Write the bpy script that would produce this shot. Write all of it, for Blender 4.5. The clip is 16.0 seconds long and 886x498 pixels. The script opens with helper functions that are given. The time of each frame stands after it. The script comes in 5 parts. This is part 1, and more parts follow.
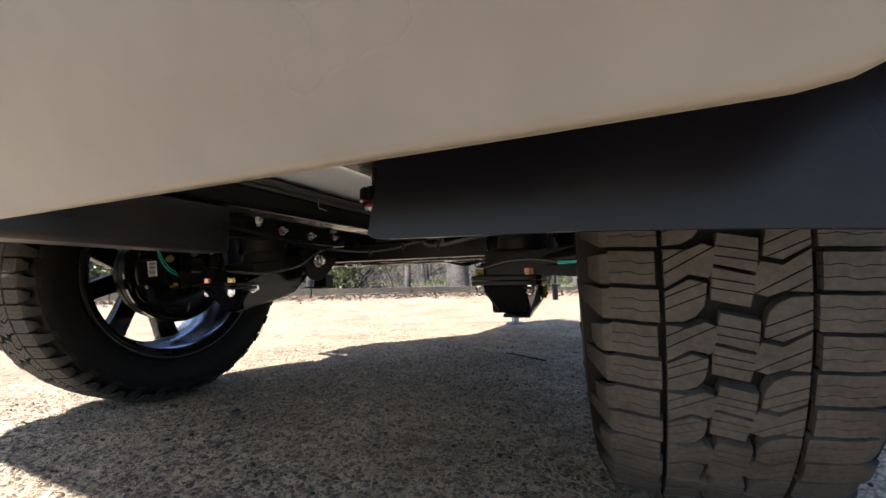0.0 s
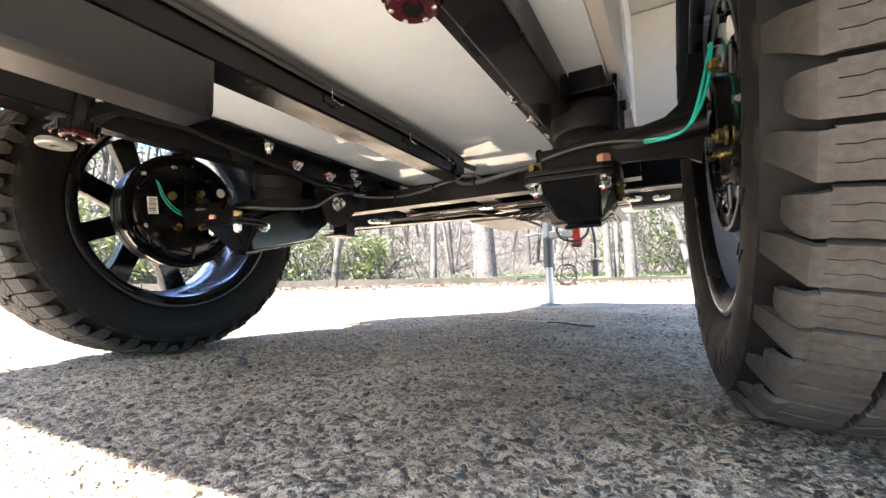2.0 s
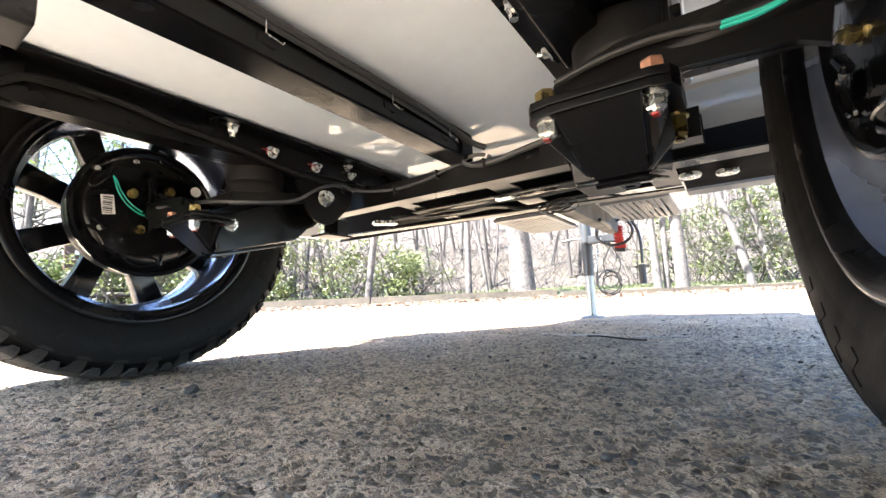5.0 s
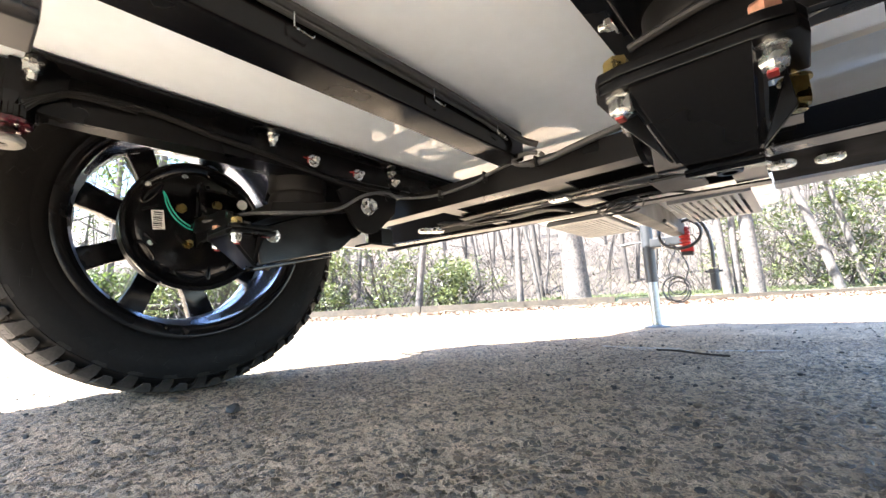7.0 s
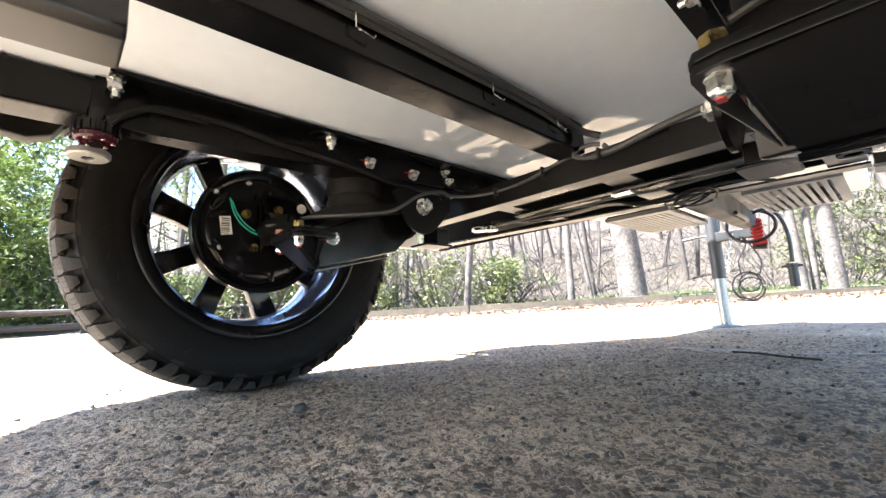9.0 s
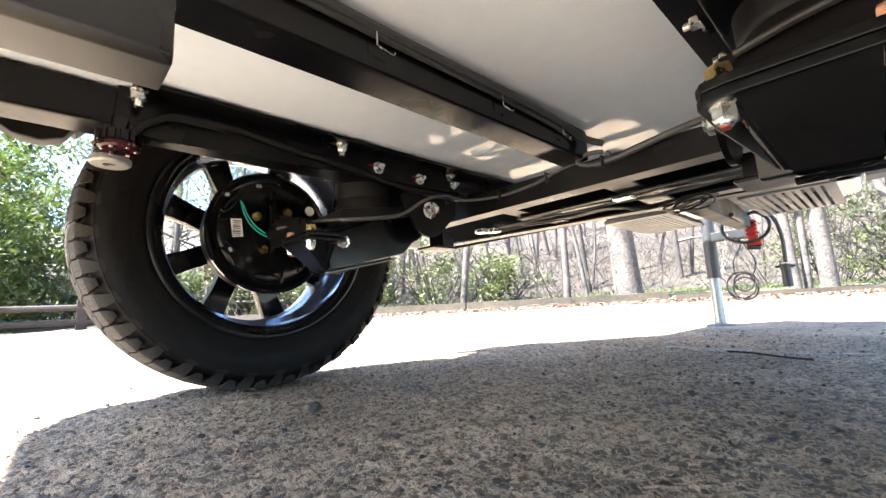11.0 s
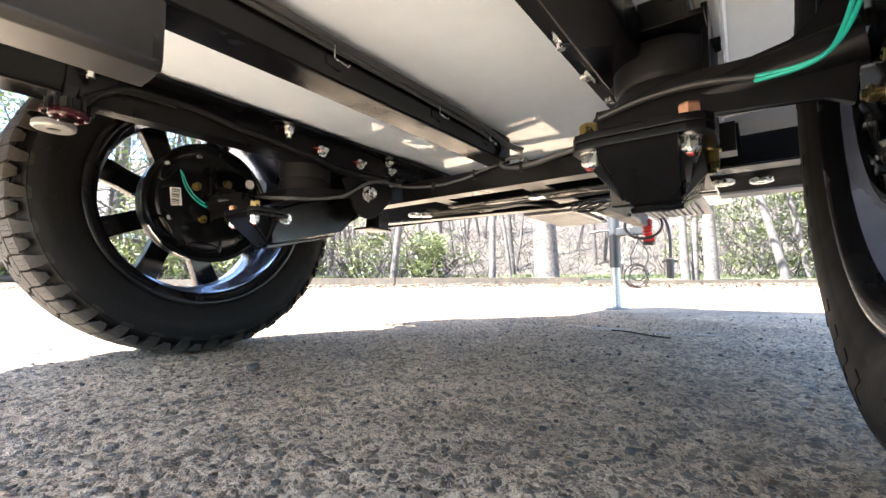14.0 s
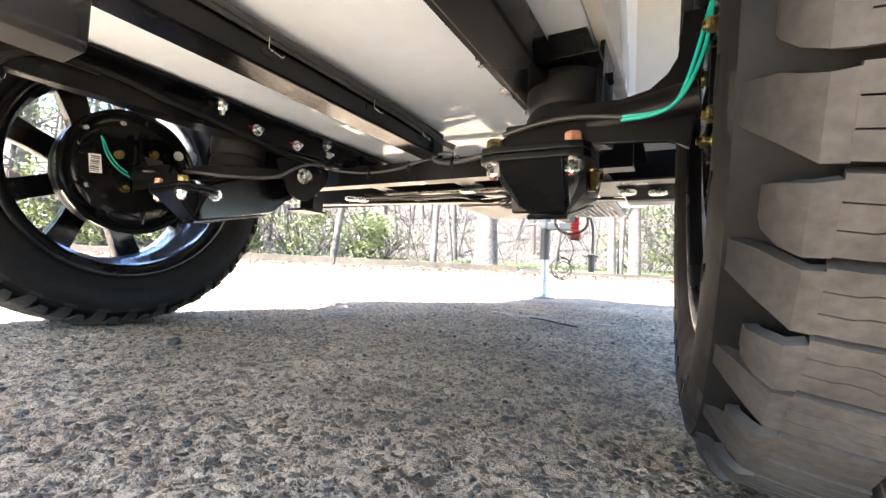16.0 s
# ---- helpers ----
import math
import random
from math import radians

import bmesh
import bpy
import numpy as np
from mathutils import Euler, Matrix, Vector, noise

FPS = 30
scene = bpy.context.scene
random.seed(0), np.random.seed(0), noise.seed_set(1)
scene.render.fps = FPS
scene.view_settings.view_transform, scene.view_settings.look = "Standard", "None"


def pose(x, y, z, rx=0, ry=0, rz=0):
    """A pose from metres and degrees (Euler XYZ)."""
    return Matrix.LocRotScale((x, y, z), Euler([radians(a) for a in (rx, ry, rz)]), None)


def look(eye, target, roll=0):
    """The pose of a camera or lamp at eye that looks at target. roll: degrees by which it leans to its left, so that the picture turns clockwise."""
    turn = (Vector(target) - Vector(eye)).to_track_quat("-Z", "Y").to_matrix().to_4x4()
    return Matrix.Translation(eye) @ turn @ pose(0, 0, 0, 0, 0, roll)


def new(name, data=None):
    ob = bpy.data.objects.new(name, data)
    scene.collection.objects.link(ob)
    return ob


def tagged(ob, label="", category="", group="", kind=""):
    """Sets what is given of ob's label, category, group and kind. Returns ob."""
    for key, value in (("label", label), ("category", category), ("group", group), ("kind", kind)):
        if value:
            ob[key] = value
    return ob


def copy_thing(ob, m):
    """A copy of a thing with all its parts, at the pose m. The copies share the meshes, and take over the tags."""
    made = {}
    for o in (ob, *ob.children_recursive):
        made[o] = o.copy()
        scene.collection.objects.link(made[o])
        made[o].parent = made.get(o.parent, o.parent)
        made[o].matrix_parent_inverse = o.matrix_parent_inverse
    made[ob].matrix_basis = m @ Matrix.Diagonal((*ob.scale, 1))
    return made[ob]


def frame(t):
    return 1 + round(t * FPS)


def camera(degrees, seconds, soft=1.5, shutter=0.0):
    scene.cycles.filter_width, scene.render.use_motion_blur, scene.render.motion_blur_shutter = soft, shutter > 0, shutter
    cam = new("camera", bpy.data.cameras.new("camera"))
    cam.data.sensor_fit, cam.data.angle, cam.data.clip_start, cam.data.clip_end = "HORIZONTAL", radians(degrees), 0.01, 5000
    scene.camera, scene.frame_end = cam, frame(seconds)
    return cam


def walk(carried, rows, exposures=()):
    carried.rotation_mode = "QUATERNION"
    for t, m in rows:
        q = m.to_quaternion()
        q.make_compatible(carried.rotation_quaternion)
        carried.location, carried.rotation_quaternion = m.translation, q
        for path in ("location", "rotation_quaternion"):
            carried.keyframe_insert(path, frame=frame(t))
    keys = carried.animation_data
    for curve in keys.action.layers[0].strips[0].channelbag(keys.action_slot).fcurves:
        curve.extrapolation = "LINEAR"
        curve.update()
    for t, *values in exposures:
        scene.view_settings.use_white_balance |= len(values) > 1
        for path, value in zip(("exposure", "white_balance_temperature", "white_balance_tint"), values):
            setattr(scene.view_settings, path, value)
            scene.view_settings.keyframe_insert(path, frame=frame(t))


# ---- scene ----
cam = camera(92.7, 16.0)
PATH = [
    (0, (0.137, 0.148, 0.34), (-0.711, 1.952, 0.501), -1.1),
    (0.5, (0.107, 0.193, 0.281), (-0.763, 1.986, 0.447), -0.9),
    (1, (0.073, 0.233, 0.242), (-0.825, 2.011, 0.422), -0.8),
    (1.5, (0.032, 0.276, 0.204), (-0.905, 2.034, 0.382), -1.0),
    (2, (0.017, 0.315, 0.175), (-0.936, 2.066, 0.341), -1.2),
    (2.5, (-0.001, 0.378, 0.152), (-0.974, 2.117, 0.327), -1.4),
    (3, (-0.003, 0.422, 0.153), (-0.993, 2.151, 0.323), -1.7),
    (3.5, (-0.018, 0.466, 0.149), (-1.029, 2.181, 0.341), -1.9),
    (6, (-0.038, 0.593, 0.145), (-1.223, 2.178, 0.429), -2.6),
    (6.5, (-0.056, 0.607, 0.15), (-1.291, 2.153, 0.444), -2.7),
    (7, (-0.07, 0.619, 0.155), (-1.353, 2.124, 0.454), -2.8),
    (7.5, (-0.081, 0.628, 0.156), (-1.414, 2.087, 0.461), -2.9),
    (8, (-0.09, 0.626, 0.153), (-1.465, 2.045, 0.461), -2.9),
    (8.5, (-0.099, 0.622, 0.155), (-1.512, 2.002, 0.469), -3.0),
    (9, (-0.101, 0.614, 0.16), (-1.54, 1.969, 0.465), -3.0),
    (11.5, (-0.096, 0.562, 0.173), (-1.511, 1.948, 0.448), -2.7),
    (12, (-0.09, 0.547, 0.174), (-1.472, 1.968, 0.435), -2.4),
    (12.5, (-0.066, 0.53, 0.178), (-1.407, 1.996, 0.415), -2.1),
    (13, (-0.055, 0.517, 0.183), (-1.355, 2.022, 0.4), -1.6),
    (13.5, (-0.036, 0.5, 0.181), (-1.284, 2.052, 0.368), -0.9),
    (14, (-0.015, 0.483, 0.177), (-1.213, 2.076, 0.342), -0.2),
    (14.5, (0.005, 0.467, 0.181), (-1.134, 2.105, 0.319), 0.6),
    (15, (0.021, 0.462, 0.19), (-1.068, 2.136, 0.308), 1.4),
    (15.5, (0.044, 0.456, 0.188), (-0.986, 2.168, 0.287), 2.2),
    (16, (0.054, 0.452, 0.188), (-0.926, 2.193, 0.277), 2.8),
]
walk(cam, [(t, look(eye, target, roll)) for t, eye, target, roll in PATH],
     [(0, 1.89, 6060, 10), (0.3, 2.17, 6060, 10), (0.7, 2.70, 6060, 10), (1.5, 3.44, 6060, 10), (3.5, 3.82, 6060, 10), (6, 3.95, 6060, 10), (9, 3.67, 6060, 10), (11.5, 3.62, 6060, 10), (12.5, 3.64, 6060, 10), (16, 4.09, 6060, 10)])

# ---- world, sun, exposure ----
SUN_WAY = Vector((0.40, 0.63, -1.0)).normalized()
world = bpy.data.worlds.new("sky")
scene.world = world
world.use_nodes = True
wn = world.node_tree
sky = wn.nodes.new("ShaderNodeTexSky")
sky.sky_type, sky.sun_disc = "NISHITA", False
sky.sun_elevation = math.asin(-SUN_WAY.z)
sky.sun_rotation = math.atan2(-SUN_WAY.x, -SUN_WAY.y)
sky.air_density, sky.dust_density, sky.ozone_density = 0.9, 0.7, 1.0
wn.links.new(sky.outputs[0], wn.nodes["Background"].inputs[0])
wn.nodes["Background"].inputs[1].default_value = 0.085
sun = new("sun", bpy.data.lights.new("sun", "SUN"))
sun.data.energy, sun.data.angle, sun.data.color = 5.0, radians(0.53), (1.0, 0.955, 0.895)
sun.matrix_world = look((0, 0, 20), Vector((0, 0, 20)) + SUN_WAY)


# ---- materials ----
def material(name, colour, rough=0.5, metal=0.0, spread=0.25, grain=40.0, bump=0.1, blotch=4.0, coat=0.0, spec=0.5, bump_scale=None, rough_spread=0.12, depth=0.001):
    """Colour varied at two scales, with fine relief and uneven gloss."""
    m = bpy.data.materials.new(name)
    m.use_nodes = True
    nt = m.node_tree
    b = nt.nodes["Principled BSDF"]
    geo = nt.nodes.new("ShaderNodeNewGeometry")
    fine, broad = nt.nodes.new("ShaderNodeTexNoise"), nt.nodes.new("ShaderNodeTexNoise")
    fine.inputs["Scale"].default_value, broad.inputs["Scale"].default_value = grain, blotch
    fine.inputs["Detail"].default_value, broad.inputs["Detail"].default_value = 5, 4
    for n in (fine, broad):
        nt.links.new(geo.outputs["Position"], n.inputs["Vector"])
    add = nt.nodes.new("ShaderNodeMath")
    add.operation = "ADD"
    nt.links.new(fine.outputs["Fac"], add.inputs[0])
    nt.links.new(broad.outputs["Fac"], add.inputs[1])
    ramp = nt.nodes.new("ShaderNodeMapRange")
    ramp.inputs["From Min"].default_value, ramp.inputs["From Max"].default_value = 0.6, 1.4
    ramp.inputs["To Min"].default_value, ramp.inputs["To Max"].default_value = 1 - spread, 1 + spread
    nt.links.new(add.outputs[0], ramp.inputs["Value"])
    mul = nt.nodes.new("ShaderNodeVectorMath")
    mul.operation = "SCALE"
    mul.inputs[0].default_value = colour
    nt.links.new(ramp.outputs[0], mul.inputs["Scale"])
    nt.links.new(mul.outputs[0], b.inputs["Base Color"])
    rr = nt.nodes.new("ShaderNodeMapRange")
    rr.inputs["From Min"].default_value, rr.inputs["From Max"].default_value = 0.3, 0.7
    rr.inputs["To Min"].default_value, rr.inputs["To Max"].default_value = max(0.02, rough - rough_spread), min(1, rough + rough_spread)
    nt.links.new(broad.outputs["Fac"], rr.inputs["Value"])
    nt.links.new(rr.outputs[0], b.inputs["Roughness"])
    b.inputs["Metallic"].default_value = metal
    b.inputs["Coat Weight"].default_value = coat
    b.inputs["Specular IOR Level"].default_value = spec
    if bump:
        bp = nt.nodes.new("ShaderNodeBump")
        bp.inputs["Strength"].default_value, bp.inputs["Distance"].default_value = bump, depth
        src = fine
        if bump_scale:
            src = nt.nodes.new("ShaderNodeTexNoise")
            src.inputs["Scale"].default_value = bump_scale
            nt.links.new(geo.outputs["Position"], src.inputs["Vector"])
        nt.links.new(src.outputs["Fac"], bp.inputs["Height"])
        nt.links.new(bp.outputs[0], b.inputs["Normal"])
    return m


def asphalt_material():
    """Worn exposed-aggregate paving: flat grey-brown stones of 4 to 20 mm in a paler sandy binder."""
    m = bpy.data.materials.new("worn_asphalt")
    m.use_nodes = True
    nt = m.node_tree
    b = nt.nodes["Principled BSDF"]
    geo = nt.nodes.new("ShaderNodeNewGeometry")

    def noise(scale, detail=4):
        n = nt.nodes.new("ShaderNodeTexNoise")
        n.inputs["Scale"].default_value, n.inputs["Detail"].default_value = scale, detail
        nt.links.new(geo.outputs["Position"], n.inputs["Vector"])
        return n

    def ranged(source, f0, f1, t0, t1):
        n = nt.nodes.new("ShaderNodeMapRange")
        for k, v in (("From Min", f0), ("From Max", f1), ("To Min", t0), ("To Max", t1)):
            n.inputs[k].default_value = v
        nt.links.new(source, n.inputs["Value"])
        return n.outputs[0]

    def maths(op, a, c):
        n = nt.nodes.new("ShaderNodeMath")
        n.operation = op
        for k, v in enumerate((a, c)):
            if isinstance(v, float):
                n.inputs[k].default_value = v
            else:
                nt.links.new(v, n.inputs[k])
        return n.outputs[0]

    warp, patch, fine = noise(75, 3), noise(2.3, 7), noise(520, 3)
    shift = nt.nodes.new("ShaderNodeVectorMath")
    shift.operation = "MULTIPLY_ADD"
    nt.links.new(warp.outputs["Color"], shift.inputs[0])
    shift.inputs[1].default_value = (0.017, 0.017, 0.017)
    nt.links.new(geo.outputs["Position"], shift.inputs[2])

    def stones(scale, lo, hi):
        v = nt.nodes.new("ShaderNodeTexVoronoi")
        v.inputs["Scale"].default_value = scale
        nt.links.new(shift.outputs[0], v.inputs["Vector"])
        sep = nt.nodes.new("ShaderNodeSeparateColor")
        nt.links.new(v.outputs["Color"], sep.inputs[0])
        # each stone has a size of its own
        rim = ranged(sep.outputs[2], 0.0, 1.0, lo, hi)
        cover = ranged(maths("SUBTRACT", rim, v.outputs["Distance"]), -0.035, 0.06, 0.0, 1.0)
        return v, sep, cover

    big, bigc, bigm = stones(86, 0.24, 0.70)
    small, smallc, smallm = stones(200, 0.28, 0.78)
    # worn bare patches of fines between the stones
    bigm = maths("MULTIPLY", bigm, ranged(noise(58, 4).outputs["Fac"], 0.42, 0.52, 0.0, 1.0))
    smallm = maths("MULTIPLY", smallm, ranged(noise(88, 3).outputs["Fac"], 0.40, 0.50, 0.0, 1.0))

    def palette(source, picks):
        r = nt.nodes.new("ShaderNodeValToRGB")
        r.color_ramp.interpolation = "CONSTANT"
        r.color_ramp.elements[0].color = (*picks[0][1], 1)
        r.color_ramp.elements[1].position = picks[-1][0]
        r.color_ramp.elements[1].color = (*picks[-1][1], 1)
        for at, c in picks[1:-1]:
            r.color_ramp.elements.new(at).color = (*c, 1)
        nt.links.new(source, r.inputs[0])
        return r.outputs[0]

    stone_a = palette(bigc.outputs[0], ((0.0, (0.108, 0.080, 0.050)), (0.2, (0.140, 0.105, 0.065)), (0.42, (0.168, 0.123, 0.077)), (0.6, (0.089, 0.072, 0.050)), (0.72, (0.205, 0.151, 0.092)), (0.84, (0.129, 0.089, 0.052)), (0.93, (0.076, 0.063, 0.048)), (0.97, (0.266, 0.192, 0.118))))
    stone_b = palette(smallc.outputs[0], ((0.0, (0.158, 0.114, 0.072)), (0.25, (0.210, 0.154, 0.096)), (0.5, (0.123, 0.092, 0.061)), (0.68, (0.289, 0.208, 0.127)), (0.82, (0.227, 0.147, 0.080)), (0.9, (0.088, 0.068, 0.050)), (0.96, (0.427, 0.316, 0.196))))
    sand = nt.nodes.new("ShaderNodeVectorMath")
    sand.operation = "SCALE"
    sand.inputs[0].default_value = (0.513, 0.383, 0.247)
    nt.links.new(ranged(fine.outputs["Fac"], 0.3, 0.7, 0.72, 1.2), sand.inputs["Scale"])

    def mix(fac, a, c):
        n = nt.nodes.new("ShaderNodeMix")
        n.data_type = "RGBA"
        nt.links.new(fac, n.inputs[0])
        nt.links.new(a, n.inputs[6])
        nt.links.new(c, n.inputs[7])
        return n.outputs[2]

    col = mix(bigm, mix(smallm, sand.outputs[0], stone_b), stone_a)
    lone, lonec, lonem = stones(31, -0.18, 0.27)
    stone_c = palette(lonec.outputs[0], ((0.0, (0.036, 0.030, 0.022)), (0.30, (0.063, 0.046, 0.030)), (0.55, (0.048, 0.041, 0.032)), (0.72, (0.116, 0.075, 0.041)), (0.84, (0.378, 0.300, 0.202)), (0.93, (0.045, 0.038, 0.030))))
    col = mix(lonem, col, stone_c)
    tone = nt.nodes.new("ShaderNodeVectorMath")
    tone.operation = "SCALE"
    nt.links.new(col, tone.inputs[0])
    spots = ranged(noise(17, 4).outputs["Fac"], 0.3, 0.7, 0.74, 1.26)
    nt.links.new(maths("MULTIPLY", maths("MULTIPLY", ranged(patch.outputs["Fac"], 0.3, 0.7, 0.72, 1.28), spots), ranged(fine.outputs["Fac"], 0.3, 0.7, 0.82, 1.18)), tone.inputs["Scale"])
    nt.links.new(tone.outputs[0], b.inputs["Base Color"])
    cover = maths("MAXIMUM", bigm, smallm)
    nt.links.new(ranged(cover, 0.0, 1.0, 0.9, 0.55), b.inputs["Roughness"])
    dome = maths("ADD", maths("ADD", maths("MULTIPLY", lonem, 1.2), maths("MULTIPLY", bigm, ranged(big.outputs["Distance"], 0.0, 0.5, 1.0, 0.45))), maths("MULTIPLY", smallm, 0.35))
    rough = maths("ADD", dome, maths("MULTIPLY", fine.outputs["Fac"], 0.35))
    bp = nt.nodes.new("ShaderNodeBump")
    bp.inputs["Strength"].default_value, bp.inputs["Distance"].default_value = 1.0, 0.0060
    nt.links.new(rough, bp.inputs["Height"])
    nt.links.new(bp.outputs[0], b.inputs["Normal"])
    return m


def tread_material():
    """Black rubber, grey-brown with road dust where it runs on the ground, dark down the sidewall."""
    m = material("dusty_tread_rubber", (0.049, 0.044, 0.038), 0.72, spread=0.45, grain=170, bump=0.4, blotch=22, depth=0.001, spec=0.2)
    nt = m.node_tree
    b = nt.nodes["Principled BSDF"]
    dusty = b.inputs["Base Color"].links[0].from_socket
    place = nt.nodes.new("ShaderNodeTexCoord")
    sep = nt.nodes.new("ShaderNodeSeparateXYZ")
    nt.links.new(place.outputs["Object"], sep.inputs[0])
    shift, wide, fade = nt.nodes.new("ShaderNodeMath"), nt.nodes.new("ShaderNodeMath"), nt.nodes.new("ShaderNodeMapRange")
    shift.inputs[1].default_value = 0.010
    wide.operation = "ABSOLUTE"
    nt.links.new(sep.outputs[0], shift.inputs[0])
    nt.links.new(shift.outputs[0], wide.inputs[0])
    nt.links.new(wide.outputs[0], fade.inputs["Value"])
    fade.interpolation_type = "SMOOTHSTEP"
    fade.inputs["From Min"].default_value, fade.inputs["From Max"].default_value = 0.106, 0.137
    fade.inputs["To Min"].default_value, fade.inputs["To Max"].default_value = 1.0, 0.30
    scale = nt.nodes.new("ShaderNodeVectorMath")
    scale.operation = "SCALE"
    nt.links.new(dusty, scale.inputs[0])
    nt.links.new(fade.outputs[0], scale.inputs["Scale"])
    nt.links.new(scale.outputs[0], b.inputs["Base Color"])
    return m


def island_material(name, low, high, rough=0.6, translucent=0.0):
    """A colour that differs from leaf to leaf."""
    m = bpy.data.materials.new(name)
    m.use_nodes = True
    nt = m.node_tree
    b = nt.nodes["Principled BSDF"]
    geo = nt.nodes.new("ShaderNodeNewGeometry")
    ramp = nt.nodes.new("ShaderNodeValToRGB")
    ramp.color_ramp.elements[0].color = (*low, 1)
    ramp.color_ramp.elements[1].color = (*high, 1)
    nt.links.new(geo.outputs["Random Per Island"], ramp.inputs[0])
    nt.links.new(ramp.outputs[0], b.inputs["Base Color"])
    b.inputs["Roughness"].default_value = rough
    if translucent:
        tr, mix = nt.nodes.new("ShaderNodeBsdfTranslucent"), nt.nodes.new("ShaderNodeMixShader")
        nt.links.new(ramp.outputs[0], tr.inputs[0])
        mix.inputs[0].default_value = translucent
        nt.links.new(b.outputs[0], mix.inputs[1])
        nt.links.new(tr.outputs[0], mix.inputs[2])
        nt.links.new(mix.outputs[0], nt.nodes["Material Output"].inputs[0])
    return m


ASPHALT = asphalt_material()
BLACK = material("black_powder_coat", (0.0034, 0.0034, 0.0038), 0.30, spread=0.4, grain=300, bump=0.15, blotch=6, bump_scale=700, depth=0.0004, spec=0.18)
BLACK_GLOSS = material("black_enamel", (0.0032, 0.0032, 0.0036), 0.17, spread=0.5, grain=90, bump=0.05, blotch=9, bump_scale=160, depth=0.0004, spec=0.30)
CAST = material("black_casting", (0.0032, 0.0032, 0.0036), 0.42, spread=0.4, grain=200, bump=0.25, blotch=12, bump_scale=260, depth=0.0006, spec=0.13)
FLAP = material("black_plastic", (0.005, 0.005, 0.0075), 0.3, spread=0.3, grain=60, bump=0.1, blotch=5, spec=0.2)
BELLY = material("white_fibreglass", (0.80, 0.885, 0.98), 0.04, spread=0.04, grain=30, bump=0.02, blotch=2.5, bump_scale=5, rough_spread=0.015, depth=0.002, spec=0.5)
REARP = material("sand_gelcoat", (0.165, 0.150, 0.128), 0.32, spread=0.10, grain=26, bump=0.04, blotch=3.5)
WALLP = material("white_gelcoat_wall", (0.70, 0.69, 0.66), 0.30, spread=0.06, grain=30, bump=0.04, blotch=3)
RUBBER = material("tyre_rubber", (0.0056, 0.0053, 0.0050), 0.62, spread=0.45, grain=120, bump=0.25, blotch=14, depth=0.0008, spec=0.13)
TREAD = tread_material()
BAG = material("air_spring_rubber", (0.008, 0.008, 0.008), 0.55, spread=0.3, grain=200, bump=0.2, blotch=12, spec=0.25)
HUBBLACK = material("glossy_brake_enamel", (0.0035, 0.0035, 0.004), 0.14, spread=0.5, grain=90, bump=0.25, blotch=9, bump_scale=90, depth=0.0008, spec=0.28)
BARREL = material("silver_rim_paint", (0.34, 0.39, 0.50), 0.24, metal=0.95, spread=0.12, grain=50, bump=0.05, blotch=8)
RIM = material("gloss_black_rim", (0.005, 0.005, 0.0055), 0.22, spread=0.3, grain=60, bump=0.05, blotch=9, spec=0.25)
ZINC = material("bright_zinc", (0.78, 0.79, 0.76), 0.26, metal=0.9, spread=0.1, grain=240, bump=0.03, blotch=60)
WASHER = material("dull_zinc_washer", (0.36, 0.37, 0.36), 0.45, metal=0.6, spread=0.2, grain=120, bump=0.1, blotch=40)
GALV = material("galvanised_steel", (0.27, 0.29, 0.30), 0.38, metal=0.9, spread=0.25, grain=70, bump=0.12, blotch=18)
YELLOW = material("yellow_zinc", (0.46, 0.36, 0.15), 0.30, metal=1.0, spread=0.3, grain=160, bump=0.1, blotch=60)
COPPER = material("orange_zinc", (0.80, 0.42, 0.28), 0.35, metal=0.8, spread=0.25, grain=160, bump=0.1, blotch=60)
RED = material("red_paint_mark", (0.34, 0.02, 0.016), 0.4, spread=0.3, grain=120, bump=0.1)
MAROON = material("maroon_enamel", (0.040, 0.004, 0.008), 0.2, spread=0.3, grain=90, bump=0.1)
TEAL = material("teal_wire", (0.02, 0.42, 0.33), 0.4, spread=0.15, grain=90, bump=0.05)
CABLE = material("grey_cable_sheath", (0.05, 0.052, 0.054), 0.45, spread=0.25, grain=140, bump=0.15)
BLACKWIRE = material("black_cable_sheath", (0.02, 0.02, 0.02), 0.42, spread=0.3, grain=140, bump=0.15)
STICKER = material("white_label", (0.75, 0.75, 0.73), 0.5, spread=0.05, grain=60, bump=0.0)
INK = material("black_ink", (0.03, 0.03, 0.03), 0.6, spread=0.1, grain=60, bump=0.0)
ALU = material("brushed_aluminium", (0.30, 0.31, 0.32), 0.45, metal=0.6, spread=0.15, grain=90, bump=0.1, blotch=7)
MATT = material("matt_black_steel", (0.0040, 0.0040, 0.0044), 0.8, spread=0.4, grain=200, bump=0.2, blotch=12, spec=0.06)
HOSE = material("black_rubber_hose", (0.010, 0.010, 0.010), 0.5, spread=0.3, grain=140, bump=0.15, spec=0.25)
TONGUE = material("dark_grey_drawbar_paint", (0.011, 0.0115, 0.012), 0.5, spread=0.25, grain=90, bump=0.1, spec=0.3)
SATIN = material("satin_black_tube", (0.006, 0.006, 0.0065), 0.34, spread=0.4, grain=300, bump=0.15, blotch=6, bump_scale=700, depth=0.0004, spec=0.3)
TUBE = material("black_painted_tube", (0.008, 0.008, 0.009), 0.30, spread=0.4, grain=300, bump=0.15, blotch=6, bump_scale=700, depth=0.0004, spec=0.6)
